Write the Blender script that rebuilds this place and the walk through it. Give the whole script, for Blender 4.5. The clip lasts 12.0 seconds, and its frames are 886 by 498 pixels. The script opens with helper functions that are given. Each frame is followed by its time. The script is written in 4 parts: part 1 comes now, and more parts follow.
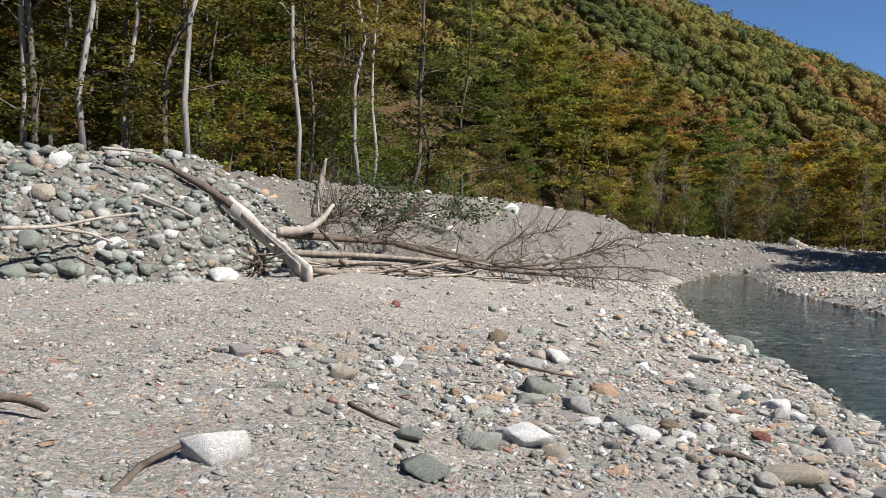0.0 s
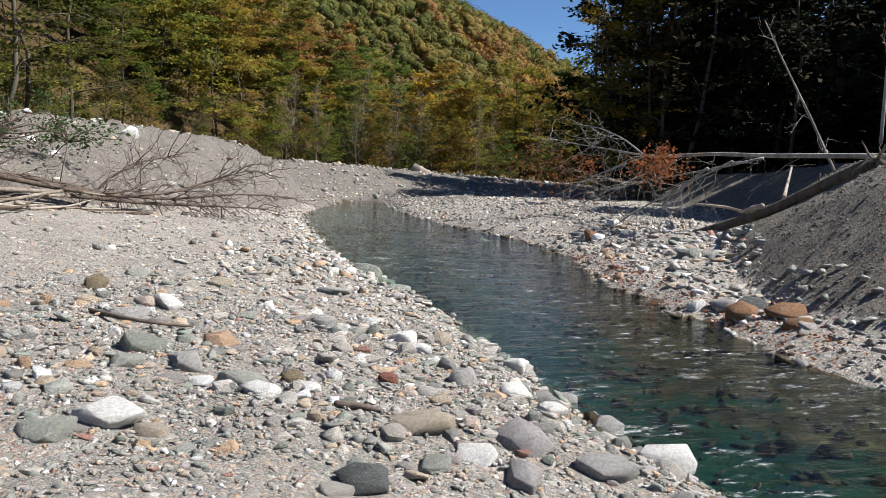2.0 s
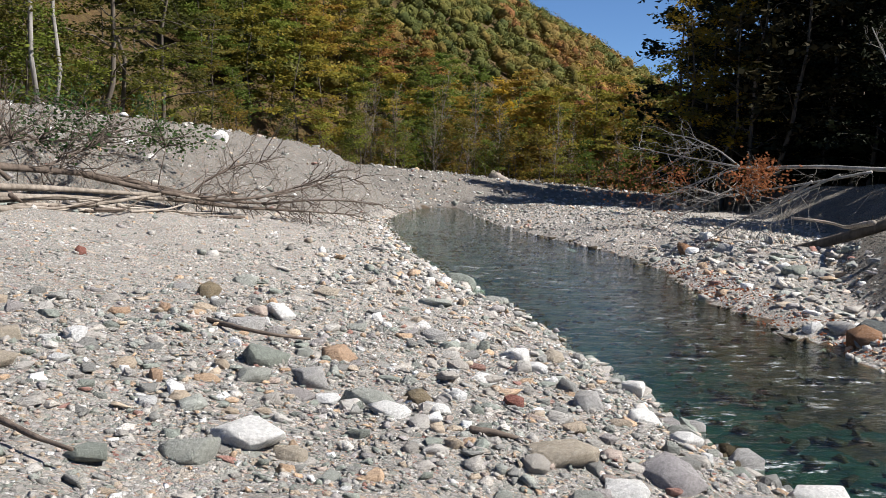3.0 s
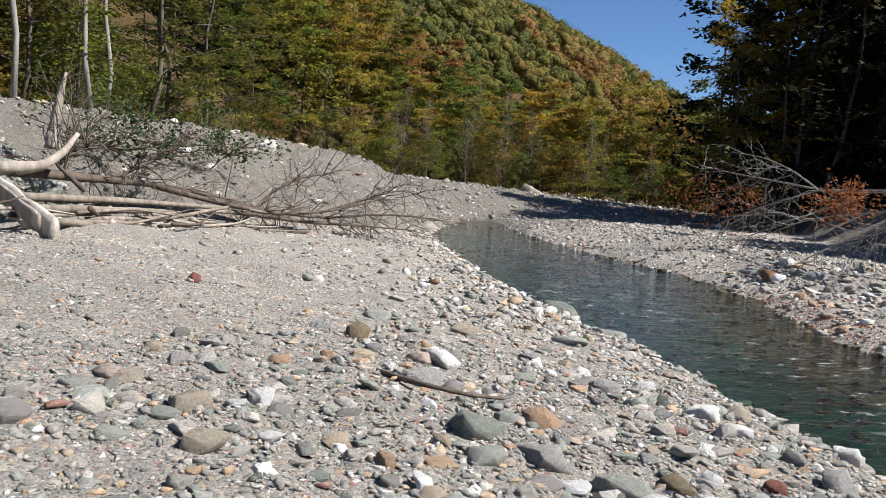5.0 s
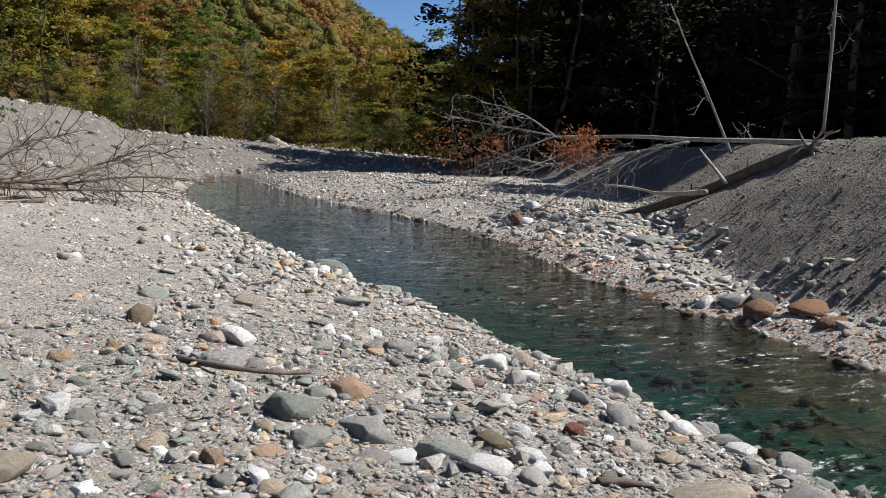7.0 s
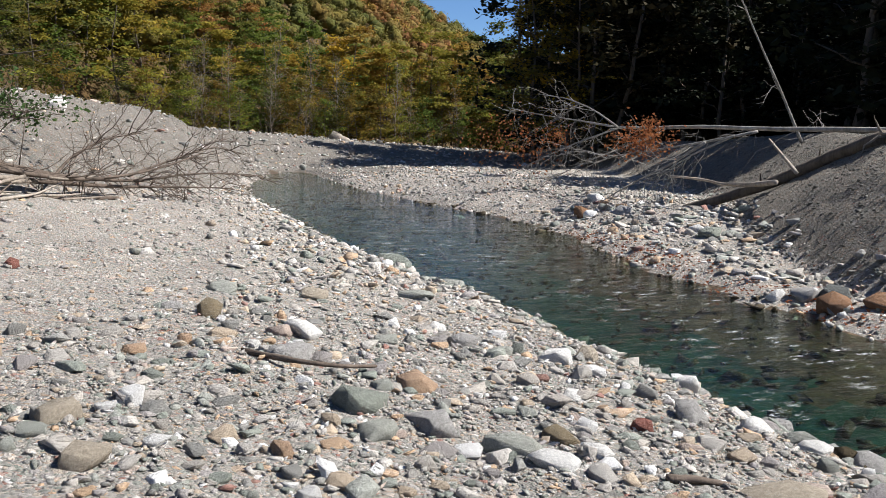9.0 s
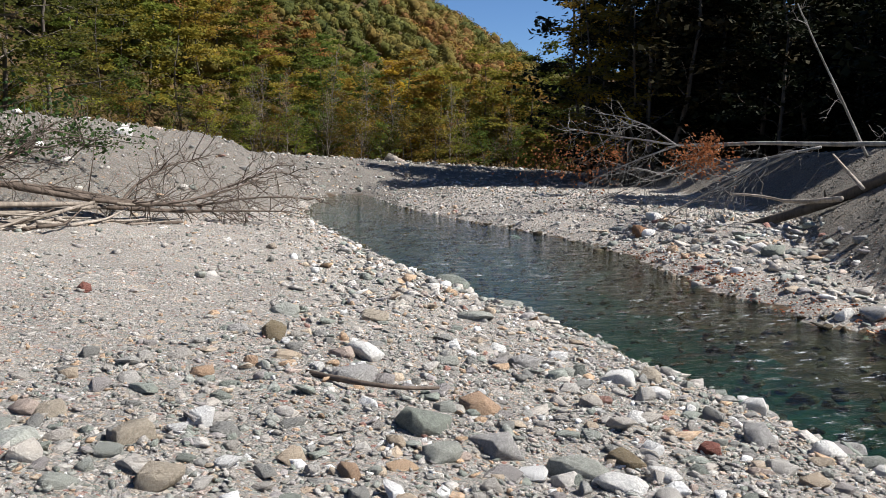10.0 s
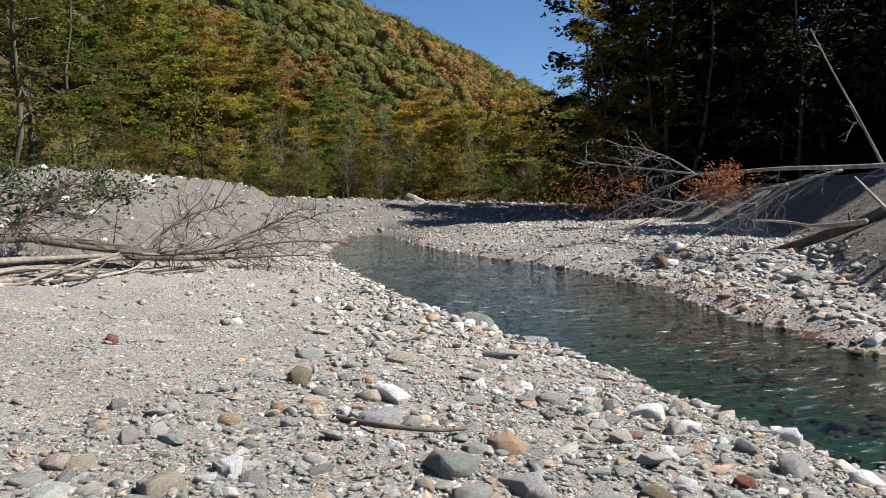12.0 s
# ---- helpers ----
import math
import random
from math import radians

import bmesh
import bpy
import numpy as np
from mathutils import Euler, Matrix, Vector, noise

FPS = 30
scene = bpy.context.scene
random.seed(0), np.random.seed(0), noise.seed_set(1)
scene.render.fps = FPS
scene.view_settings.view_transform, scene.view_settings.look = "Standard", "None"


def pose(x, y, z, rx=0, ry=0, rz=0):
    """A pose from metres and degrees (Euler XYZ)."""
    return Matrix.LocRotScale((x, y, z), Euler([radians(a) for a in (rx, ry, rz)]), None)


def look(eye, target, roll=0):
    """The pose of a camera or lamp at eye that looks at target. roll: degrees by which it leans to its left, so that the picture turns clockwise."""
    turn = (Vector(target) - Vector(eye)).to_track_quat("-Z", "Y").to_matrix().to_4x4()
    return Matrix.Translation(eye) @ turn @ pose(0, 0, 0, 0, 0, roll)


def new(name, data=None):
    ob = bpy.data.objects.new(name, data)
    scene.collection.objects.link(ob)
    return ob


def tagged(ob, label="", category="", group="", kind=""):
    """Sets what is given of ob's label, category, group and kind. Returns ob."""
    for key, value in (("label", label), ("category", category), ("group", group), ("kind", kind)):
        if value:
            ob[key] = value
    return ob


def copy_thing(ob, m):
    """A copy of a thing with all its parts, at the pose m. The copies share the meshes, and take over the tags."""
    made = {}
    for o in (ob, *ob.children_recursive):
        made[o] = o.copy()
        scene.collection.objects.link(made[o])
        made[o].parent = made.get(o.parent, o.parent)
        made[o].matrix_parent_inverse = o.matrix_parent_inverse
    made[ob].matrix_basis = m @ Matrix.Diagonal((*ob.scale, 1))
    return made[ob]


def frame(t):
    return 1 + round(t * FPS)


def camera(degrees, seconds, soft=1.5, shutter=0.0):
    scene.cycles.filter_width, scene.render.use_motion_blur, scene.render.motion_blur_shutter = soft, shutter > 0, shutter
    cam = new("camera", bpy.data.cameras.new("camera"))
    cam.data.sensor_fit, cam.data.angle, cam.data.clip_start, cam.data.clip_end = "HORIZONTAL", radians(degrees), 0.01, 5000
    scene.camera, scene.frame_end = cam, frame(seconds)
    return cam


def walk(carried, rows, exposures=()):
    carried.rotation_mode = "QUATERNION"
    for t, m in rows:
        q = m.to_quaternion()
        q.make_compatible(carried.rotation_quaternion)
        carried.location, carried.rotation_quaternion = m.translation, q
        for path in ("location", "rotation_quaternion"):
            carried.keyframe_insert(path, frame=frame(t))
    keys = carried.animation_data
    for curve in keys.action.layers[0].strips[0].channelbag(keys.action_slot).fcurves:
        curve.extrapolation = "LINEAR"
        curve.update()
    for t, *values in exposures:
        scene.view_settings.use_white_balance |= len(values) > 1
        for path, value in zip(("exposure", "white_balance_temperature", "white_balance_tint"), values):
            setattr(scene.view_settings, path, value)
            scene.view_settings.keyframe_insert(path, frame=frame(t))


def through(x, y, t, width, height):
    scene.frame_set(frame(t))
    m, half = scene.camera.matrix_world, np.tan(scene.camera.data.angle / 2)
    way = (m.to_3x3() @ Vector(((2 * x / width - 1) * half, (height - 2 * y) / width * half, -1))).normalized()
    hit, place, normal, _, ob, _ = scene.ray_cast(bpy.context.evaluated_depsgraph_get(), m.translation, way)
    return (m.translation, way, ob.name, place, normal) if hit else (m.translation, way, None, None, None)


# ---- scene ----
cam = camera(54.5, 12.0, 0.65)
PATH = [
    (0, (0.643, -0.192, 1.808), (0.456, 1.798, 1.738), 1.6),
    (0.5, (0.686, 0.059, 1.863), (0.858, 2.049, 1.764), 1.4),
    (1, (0.829, 0.273, 1.818), (1.271, 2.219, 1.682), 1.6),
    (1.5, (0.955, 0.497, 1.808), (1.556, 2.397, 1.634), 1.9),
    (2, (0.891, 0.657, 1.812), (1.527, 2.541, 1.597), 2.0),
    (2.5, (0.75, 0.821, 1.863), (1.335, 2.722, 1.646), 2.1),
    (3, (0.575, 0.998, 1.843), (1.054, 2.929, 1.635), 2.8),
    (3.5, (0.406, 1.39, 1.833), (0.784, 3.345, 1.647), 4.0),
    (3.7, (0.31, 1.526, 1.827), (0.646, 3.491, 1.657), 4.4),
    (5.3, (-0.636, 2.352, 1.906), (-0.104, 4.27, 1.711), 3.7),
    (5.5, (-0.695, 2.42, 1.909), (-0.097, 4.318, 1.71), 3.4),
    (6, (-0.837, 2.484, 1.982), (-0.05, 4.308, 1.748), 2.8),
    (6.5, (-0.82, 2.446, 1.998), (0.127, 4.188, 1.737), 2.8),
    (6.7, (-0.794, 2.42, 1.998), (0.201, 4.135, 1.735), 2.5),
    (8.3, (-0.81, 2.437, 2.011), (0.161, 4.16, 1.711), 2.0),
    (8.5, (-0.811, 2.439, 2.006), (0.134, 4.176, 1.705), 1.7),
    (9, (-0.802, 2.448, 1.996), (0.067, 4.225, 1.706), 1.7),
    (9.5, (-0.833, 2.453, 1.998), (-0.026, 4.263, 1.727), 1.3),
    (10, (-0.847, 2.444, 2.009), (-0.093, 4.28, 1.763), 0.7),
    (10.5, (-0.848, 2.43, 2.018), (-0.125, 4.282, 1.805), 0.2),
    (11, (-0.837, 2.424, 2.028), (-0.122, 4.283, 1.841), -0.4),
    (11.5, (-0.846, 2.433, 2.031), (-0.132, 4.293, 1.861), -1.1),
    (12, (-0.847, 2.434, 2.028), (-0.137, 4.297, 1.869), -1.6),
]
EXPOSURES = ((0.0, 0.84), (0.5, 0.82), (1.5, 0.88), (2.5, 0.95), (3.5, 0.95), (5.5, 0.87), (6.0, 0.78), (6.7, 0.76), (8.5, 1.0), (10.0, 0.88), (11.0, 0.83), (12.0, 0.92))
walk(cam, [(t, look(eye, target, roll)) for t, eye, target, roll in PATH], EXPOSURES)

# ---- light ----
SUN = Vector((0.68, -0.28, 0.84)).normalized()
world = bpy.data.worlds.new("world")
scene.world = world
world.use_nodes = True
wn = world.node_tree
sky = wn.nodes.new("ShaderNodeTexSky")
sky.sky_type, sky.sun_disc = "NISHITA", False
sky.sun_elevation = math.asin(SUN.z)
sky.sun_rotation = math.atan2(SUN.x, SUN.y)
sky.altitude, sky.air_density, sky.dust_density, sky.ozone_density = 2500, 1.0, 0.0, 9.0
wn.nodes["Background"].inputs[1].default_value = 0.062
wn.links.new(sky.outputs[0], wn.nodes["Background"].inputs[0])
sun_data = bpy.data.lights.new("sun", "SUN")
sun_data.energy, sun_data.angle, sun_data.color = 5.0, radians(0.53), (1.0, 0.962, 0.912)
sun = new("sun", sun_data)
sun.matrix_world = look(SUN * 50, (0, 0, 0))


# ---- materials ----
class Mat:
    """A node material under construction."""

    def __init__(self, name, rough=0.8, metal=0.0, spec=0.5):
        self.m = bpy.data.materials.new(name)
        self.m.use_nodes = True
        self.t = self.m.node_tree
        self.b = self.t.nodes["Principled BSDF"]
        self.b.inputs["Roughness"].default_value = rough
        self.b.inputs["Metallic"].default_value = metal
        self.b.inputs["Specular IOR Level"].default_value = spec
        self.co = None

    def n(self, kind, **kw):
        nd = self.t.nodes.new("ShaderNode" + kind)
        for k, v in kw.items():
            nd.inputs[k].default_value = v
        return nd

    def l(self, a, b):
        self.t.links.new(a, b)

    def coord(self):
        if self.co is None:
            self.co = self.n("TexCoord").outputs["Object"]
        return self.co

    def noise(self, scale, detail=4.0, rough=0.6, stretch=None):
        nd = self.n("TexNoise", Scale=scale, Detail=detail, Roughness=rough)
        if stretch:
            mp = self.n("Mapping")
            mp.inputs["Scale"].default_value = stretch
            self.l(self.coord(), mp.inputs[0])
            self.l(mp.outputs[0], nd.inputs["Vector"])
        else:
            self.l(self.coord(), nd.inputs["Vector"])
        return nd.outputs["Fac"]

    def ramp(self, fac, stops, constant=False):
        nd = self.n("ValToRGB")
        if constant:
            nd.color_ramp.interpolation = "CONSTANT"
        els = nd.color_ramp.elements
        while len(els) < len(stops):
            els.new(0.5)
        for e, (p, c) in zip(els, stops):
            e.position, e.color = p, (*c, 1)
        self.l(fac, nd.inputs[0])
        return nd.outputs[0]

    def mix(self, fac, a, b, mode="MIX"):
        nd = self.t.nodes.new("ShaderNodeMix")
        nd.data_type, nd.blend_type = "RGBA", mode
        for v, i in ((fac, 0), (a, 6), (b, 7)):
            if isinstance(v, (int, float)):
                nd.inputs[i].default_value = v
            elif isinstance(v, tuple):
                nd.inputs[i].default_value = (*v, 1)
            else:
                self.l(v, nd.inputs[i])
        return nd.outputs[2]

    def math(self, op, a, b=0.0):
        nd = self.t.nodes.new("ShaderNodeMath")
        nd.operation = op
        for v, i in ((a, 0), (b, 1)):
            if isinstance(v, (int, float)):
                nd.inputs[i].default_value = v
            else:
                self.l(v, nd.inputs[i])
        return nd.outputs[0]

    def color(self, c):
        self.l(c, self.b.inputs["Base Color"])

    def bump(self, h, strength=0.5, dist=0.02, after=None):
        nd = self.n("Bump", Strength=strength, Distance=dist)
        self.l(h, nd.inputs["Height"])
        if after is not None:
            self.l(after, nd.inputs["Normal"])
        self.l(nd.outputs[0], self.b.inputs["Normal"])
        return nd.outputs[0]


STONES = [(0.0, (0.302, 0.3, 0.286)), (0.16, (0.459, 0.431, 0.398)), (0.30, (0.28, 0.308, 0.274)), (0.42, (0.538, 0.498, 0.454)), (0.50, (0.381, 0.398, 0.364)),
          (0.58, (0.414, 0.386, 0.381)), (0.67, (0.605, 0.577, 0.543)), (0.77, (0.526, 0.431, 0.33)), (0.85, (0.84, 0.84, 0.84)), (0.91, (0.594, 0.42, 0.28)), (0.955, (0.594, 0.482, 0.42)), (0.985, (0.403, 0.213, 0.174))]


BANK_STONES = [(0.0, (0.21, 0.24, 0.212)), (0.22, (0.30, 0.325, 0.295)), (0.42, (0.25, 0.247, 0.235)), (0.58, (0.37, 0.39, 0.365)), (0.72, (0.44, 0.425, 0.40)), (0.84, (0.36, 0.30, 0.235)), (0.91, (0.66, 0.65, 0.63)), (0.97, (0.42, 0.31, 0.22))]


def stone_material(name, source, tint=None, kinds=STONES):
    m = Mat(name, rough=0.85, spec=0.2)
    if tint is None:
        if source == "island":
            fac = m.n("NewGeometry").outputs["Random Per Island"]
        else:
            fac = m.n("ObjectInfo").outputs["Random"]
        base = m.ramp(fac, kinds, constant=True)
        v = m.math("FRACT", m.math("MULTIPLY", fac, 37.0))
        base = m.mix(m.math("MULTIPLY", v, 0.35), base, (0.12, 0.12, 0.11))
    else:
        base = m.mix(m.ramp(m.noise(9, 5), [(0.35, (0, 0, 0)), (0.65, (1, 1, 1))]), tint, tuple(c * 0.72 for c in tint))
    grain = m.noise(55, 6, 0.7)
    c = m.mix(0.55, base, m.ramp(grain, [(0.25, (0.45, 0.45, 0.45)), (0.75, (1.25, 1.24, 1.2))]), "MULTIPLY")
    c = m.mix(0.6, c, m.ramp(m.noise(16, 5, 0.65), [(0.3, (0.74, 0.74, 0.74)), (0.7, (1.2, 1.18, 1.16))]), "MULTIPLY")
    vein = m.ramp(m.noise(6, 8, 0.75, (1, 1, 4)), [(0.57, (0, 0, 0)), (0.6, (1, 1, 1)), (0.63, (0, 0, 0))])
    c = m.mix(m.math("MULTIPLY", vein, 0.28), c, (0.6, 0.6, 0.57))
    m.color(c)
    m.bump(m.noise(24, 7, 0.75), 0.8, 0.04)
    return m.m


def gravel_material(name="gravel", tone=(1.0, 1.0, 1.0)):
    """River gravel: cells at three sizes over grey sand."""
    m = Mat(name, rough=0.9, spec=0.2)
    warp = m.n("TexNoise", Scale=9.0, Detail=2.0)
    m.l(m.coord(), warp.inputs["Vector"])
    co = m.mix(0.04, m.coord(), warp.outputs["Color"], "ADD")
    cols, hts = [], []
    for sc in (9.0, 22.0, 60.0):
        v = m.n("TexVoronoi", Scale=sc, Randomness=1.0)
        m.l(co, v.inputs["Vector"])
        sep = m.n("SeparateColor")
        m.l(v.outputs["Color"], sep.inputs[0])
        cols.append((m.ramp(sep.outputs[0], STONES), sep.outputs[1], v.outputs["Distance"]))
    sand = m.ramp(m.noise(140, 3, 0.8), [(0.3, (0.09, 0.085, 0.075)), (0.5, (0.23, 0.215, 0.20)), (0.7, (0.48, 0.46, 0.43))])
    patch = m.ramp(m.noise(0.55, 5, 0.6), [(0.42, (0, 0, 0)), (0.62, (1, 1, 1))])
    c = m.mix(0.75, sand, cols[2][0])
    pick2 = m.math("GREATER_THAN", cols[1][1], 0.45)
    c = m.mix(m.math("MULTIPLY", pick2, m.math("LESS_THAN", cols[1][2], 0.5)), c, cols[1][0])
    pick1 = m.math("MULTIPLY", m.math("GREATER_THAN", cols[0][1], 0.72), patch)
    c = m.mix(m.math("MULTIPLY", pick1, m.math("LESS_THAN", cols[0][2], 0.5)), c, cols[0][0])
    c = m.mix(0.5, c, m.ramp(m.noise(1.1, 6, 0.65), [(0.3, (0.62, 0.61, 0.6)), (0.7, (1.15, 1.13, 1.1))]), "MULTIPLY")
    m.color(m.mix(1.0, c, tone, "MULTIPLY"))
    h = m.math("ADD", m.math("MULTIPLY", cols[1][2], -1.0), m.math("MULTIPLY", cols[2][2], -0.5))
    m.bump(m.math("ADD", h, m.noise(90, 4, 0.7)), 0.9, 0.035)
    return m.m


def leaf_material(name, stops, through=0.45):
    m = Mat(name, rough=0.75, spec=0.08)
    obj = m.n("ObjectInfo").outputs["Random"]
    isl = m.n("NewGeometry").outputs["Random Per Island"]
    f = m.math("ADD", m.math("MULTIPLY", obj, 0.78), m.math("MULTIPLY", isl, 0.22))
    c = m.ramp(f, stops)
    c = m.mix(0.5, c, m.ramp(m.noise(0.6, 3), [(0.3, (0.6, 0.62, 0.6)), (0.7, (1.3, 1.25, 1.15))]), "MULTIPLY")
    m.color(c)
    tr = m.n("BsdfTranslucent")
    m.l(c, tr.inputs[0])
    mx = m.n("MixShader", Fac=through)
    m.l(m.b.outputs[0], mx.inputs[1])
    m.l(tr.outputs[0], mx.inputs[2])
    m.l(mx.outputs[0], m.t.nodes["Material Output"].inputs[0])
    return m.m


def wood_material(name, dark, light, scale=1.0):
    m = Mat(name, rough=0.85, spec=0.2)
    g = m.noise(7 * scale, 6, 0.7, (1, 1, 0.12))
    c = m.ramp(g, [(0.3, dark), (0.5, tuple((a + b) / 2 for a, b in zip(dark, light))), (0.7, light)])
    c = m.mix(0.5, c, m.ramp(m.noise(2.0, 5), [(0.3, (0.6, 0.58, 0.55)), (0.7, (1.1, 1.1, 1.1))]), "MULTIPLY")
    m.color(c)
    m.bump(m.noise(30 * scale, 5, 0.7), 0.6, 0.02)
    return m.m


def water_material():
    m = Mat("water")
    t = m.t
    t.nodes.remove(m.b)
    out = t.nodes["Material Output"]
    clear = m.n("BsdfTransparent", Color=(0.52, 0.65, 0.56, 1))
    gloss = m.n("BsdfGlossy", Roughness=0.05, Color=(0.95, 0.97, 1.0, 1))
    a = m.noise(2.6, 5, 0.6, (0.7, 1.5, 1))
    b = m.noise(9.0, 6, 0.7, (0.8, 1.3, 1))
    bp = m.n("Bump", Strength=1.0, Distance=0.035)
    m.l(m.math("ADD", a, m.math("MULTIPLY", b, 0.16)), bp.inputs["Height"])
    fr = m.n("Fresnel", IOR=1.33)
    for nd in (gloss, fr):
        m.l(bp.outputs[0], nd.inputs["Normal"])
    mx = m.n("MixShader")
    m.l(fr.outputs[0], mx.inputs[0])
    m.l(clear.outputs[0], mx.inputs[1])
    m.l(gloss.outputs[0], mx.inputs[2])
    # broken white water in the riffles
    riffle = m.ramp(m.noise(0.55, 2, 0.5, (1.0, 0.5, 1)), [(0.46, (0, 0, 0)), (0.6, (1, 1, 1))])
    flecks = m.ramp(m.noise(4.6, 9, 0.8, (0.6, 1.5, 1)), [(0.57, (0, 0, 0)), (0.64, (1, 1, 1))])
    froth = m.n("BsdfDiffuse", Color=(0.7, 0.74, 0.75, 1))
    top = m.n("MixShader")
    m.l(m.math("MULTIPLY", m.math("MULTIPLY", riffle, flecks), 0.6), top.inputs[0])
    m.l(mx.outputs[0], top.inputs[1])
    m.l(froth.outputs[0], top.inputs[2])
    m.l(top.outputs[0], out.inputs[0])
    return m.m


def floor_material():
    m = Mat("forest_floor", rough=0.95, spec=0.1)
    c = m.ramp(m.noise(3.0, 8, 0.7), [(0.3, (0.035, 0.025, 0.015)), (0.55, (0.09, 0.06, 0.03)), (0.75, (0.12, 0.10, 0.04))])
    m.color(m.mix(0.5, c, m.ramp(m.noise(0.25, 4), [(0.35, (0.5, 0.6, 0.4)), (0.7, (1.2, 1.0, 0.8))]), "MULTIPLY"))
    m.bump(m.noise(20, 5, 0.7), 0.8, 0.08)
    return m.m


def wet_material(name, stops):
    """Wet stones and silt of the river bed."""
    m = Mat(name, rough=0.5, spec=0.4)
    c = m.ramp(m.noise(4.5, 7, 0.7), stops)
    c = m.mix(0.6, c, m.ramp(m.noise(0.9, 5), [(0.35, (0.45, 0.55, 0.5)), (0.65, (1.1, 1.0, 0.9))]), "MULTIPLY")
    m.color(c)
    m.bump(m.noise(9, 5), 0.6, 0.06)
    return m.m


def canopy_material():
    """Far woods in autumn: a colour for each crown, drifting from species to species."""
    m = Mat("far_canopy", rough=0.75, spec=0.1)
    v = m.n("TexVoronoi", Scale=0.14)
    m.l(m.coord(), v.inputs["Vector"])
    sep = m.n("SeparateColor")
    m.l(v.outputs["Color"], sep.inputs[0])
    zone = m.math("MULTIPLY", m.math("SUBTRACT", m.noise(0.014, 4, 0.6), 0.47), 2.6)
    isl = m.n("NewGeometry").outputs["Random Per Island"]
    f = m.math("ADD", m.math("ADD", m.math("MULTIPLY", sep.outputs[0], 0.28), zone), m.math("MULTIPLY", isl, 0.1))
    f = m.math("ADD", f, 0.24)
    c = m.ramp(f, [(0.0, (0.04, 0.06, 0.022)), (0.22, (0.075, 0.09, 0.024)), (0.45, (0.12, 0.12, 0.028)), (0.62, (0.16, 0.13, 0.032)), (0.78, (0.20, 0.125, 0.038)), (0.9, (0.22, 0.095, 0.036)), (1.0, (0.27, 0.18, 0.035))])
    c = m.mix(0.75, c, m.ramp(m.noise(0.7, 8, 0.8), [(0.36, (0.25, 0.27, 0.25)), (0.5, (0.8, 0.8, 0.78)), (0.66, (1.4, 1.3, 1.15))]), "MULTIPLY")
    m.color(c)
    m.bump(m.noise(2.5, 5, 0.75), 0.6, 0.3)
    tr = m.n("BsdfTranslucent")
    m.l(c, tr.inputs[0])
    mx = m.n("MixShader", Fac=0.15)
    m.l(m.b.outputs[0], mx.inputs[1])
    m.l(tr.outputs[0], mx.inputs[2])
    m.l(mx.outputs[0], m.t.nodes["Material Output"].inputs[0])
    return m.m


FLOOR = floor_material()
WET = wet_material("deep_bed", [(0.32, (0.008, 0.024, 0.018)), (0.48, (0.015, 0.06, 0.046)), (0.62, (0.03, 0.09, 0.066)), (0.76, (0.11, 0.14, 0.095))])
SILT = wet_material("brown_shallows", [(0.32, (0.03, 0.02, 0.012)), (0.48, (0.085, 0.055, 0.03)), (0.6, (0.14, 0.095, 0.055)), (0.74, (0.26, 0.21, 0.14))])
CANOPY = canopy_material()
GRAVEL = gravel_material("gravel", (0.84, 0.835, 0.825))
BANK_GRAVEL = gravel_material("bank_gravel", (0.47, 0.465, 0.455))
# darker gravel of the right bank, toned further down for its grazing light
DARK_DIMMED_GRAVEL = gravel_material("dark_dimmed_gravel", (0.46, 0.45, 0.425))
STONE_ISLAND = stone_material("stones", "island")
STONE_OBJECT = stone_material("stone", "object")
WATER = water_material()
LEAF_MIX = leaf_material("leaves_mixed", [(0.0, (0.05, 0.07, 0.018)), (0.25, (0.12, 0.125, 0.026)), (0.45, (0.23, 0.20, 0.034)), (0.62, (0.30, 0.21, 0.036)), (0.8, (0.25, 0.135, 0.04)), (1.0, (0.22, 0.10, 0.045))])
LEAF_NEAR = leaf_material("leaves_olive", [(0.0, (0.03, 0.042, 0.013)), (0.25, (0.075, 0.08, 0.02)), (0.5, (0.14, 0.12, 0.026)), (0.75, (0.21, 0.145, 0.03)), (1.0, (0.18, 0.09, 0.03))])
LEAF_GREEN = leaf_material("leaves_green", [(0.0, (0.06, 0.095, 0.02)), (0.5, (0.125, 0.16, 0.03)), (1.0, (0.24, 0.23, 0.04))])
LEAF_BUSH = leaf_material("leaves_bush", [(0.0, (0.025, 0.055, 0.018)), (0.5, (0.045, 0.085, 0.028)), (1.0, (0.08, 0.11, 0.04))], 0.3)
LEAF_YELLOW = leaf_material("leaves_yellow", [(0.0, (0.26, 0.19, 0.03)), (0.6, (0.42, 0.28, 0.03)), (1.0, (0.34, 0.18, 0.03))])
LEAF_RED = leaf_material("leaves_red", [(0.0, (0.20, 0.055, 0.03)), (0.5, (0.27, 0.095, 0.045)), (1.0, (0.25, 0.13, 0.055))])
# near-black: the shade of the far-bank wood is put into the leaf colour
LEAF_SHADED = leaf_material("leaves_shaded", [(0.0, (0.012, 0.018, 0.01)), (0.6, (0.02, 0.024, 0.012)), (1.0, (0.04, 0.03, 0.013))], 0.12)
BARK_PALE = wood_material("pale_bark", (0.13, 0.12, 0.11), (0.42, 0.40, 0.37))
BARK_DARK = wood_material("dark_bark", (0.06, 0.05, 0.04), (0.17, 0.145, 0.12))
DRIFT = wood_material("bleached_wood", (0.20, 0.17, 0.14), (0.46, 0.41, 0.355))
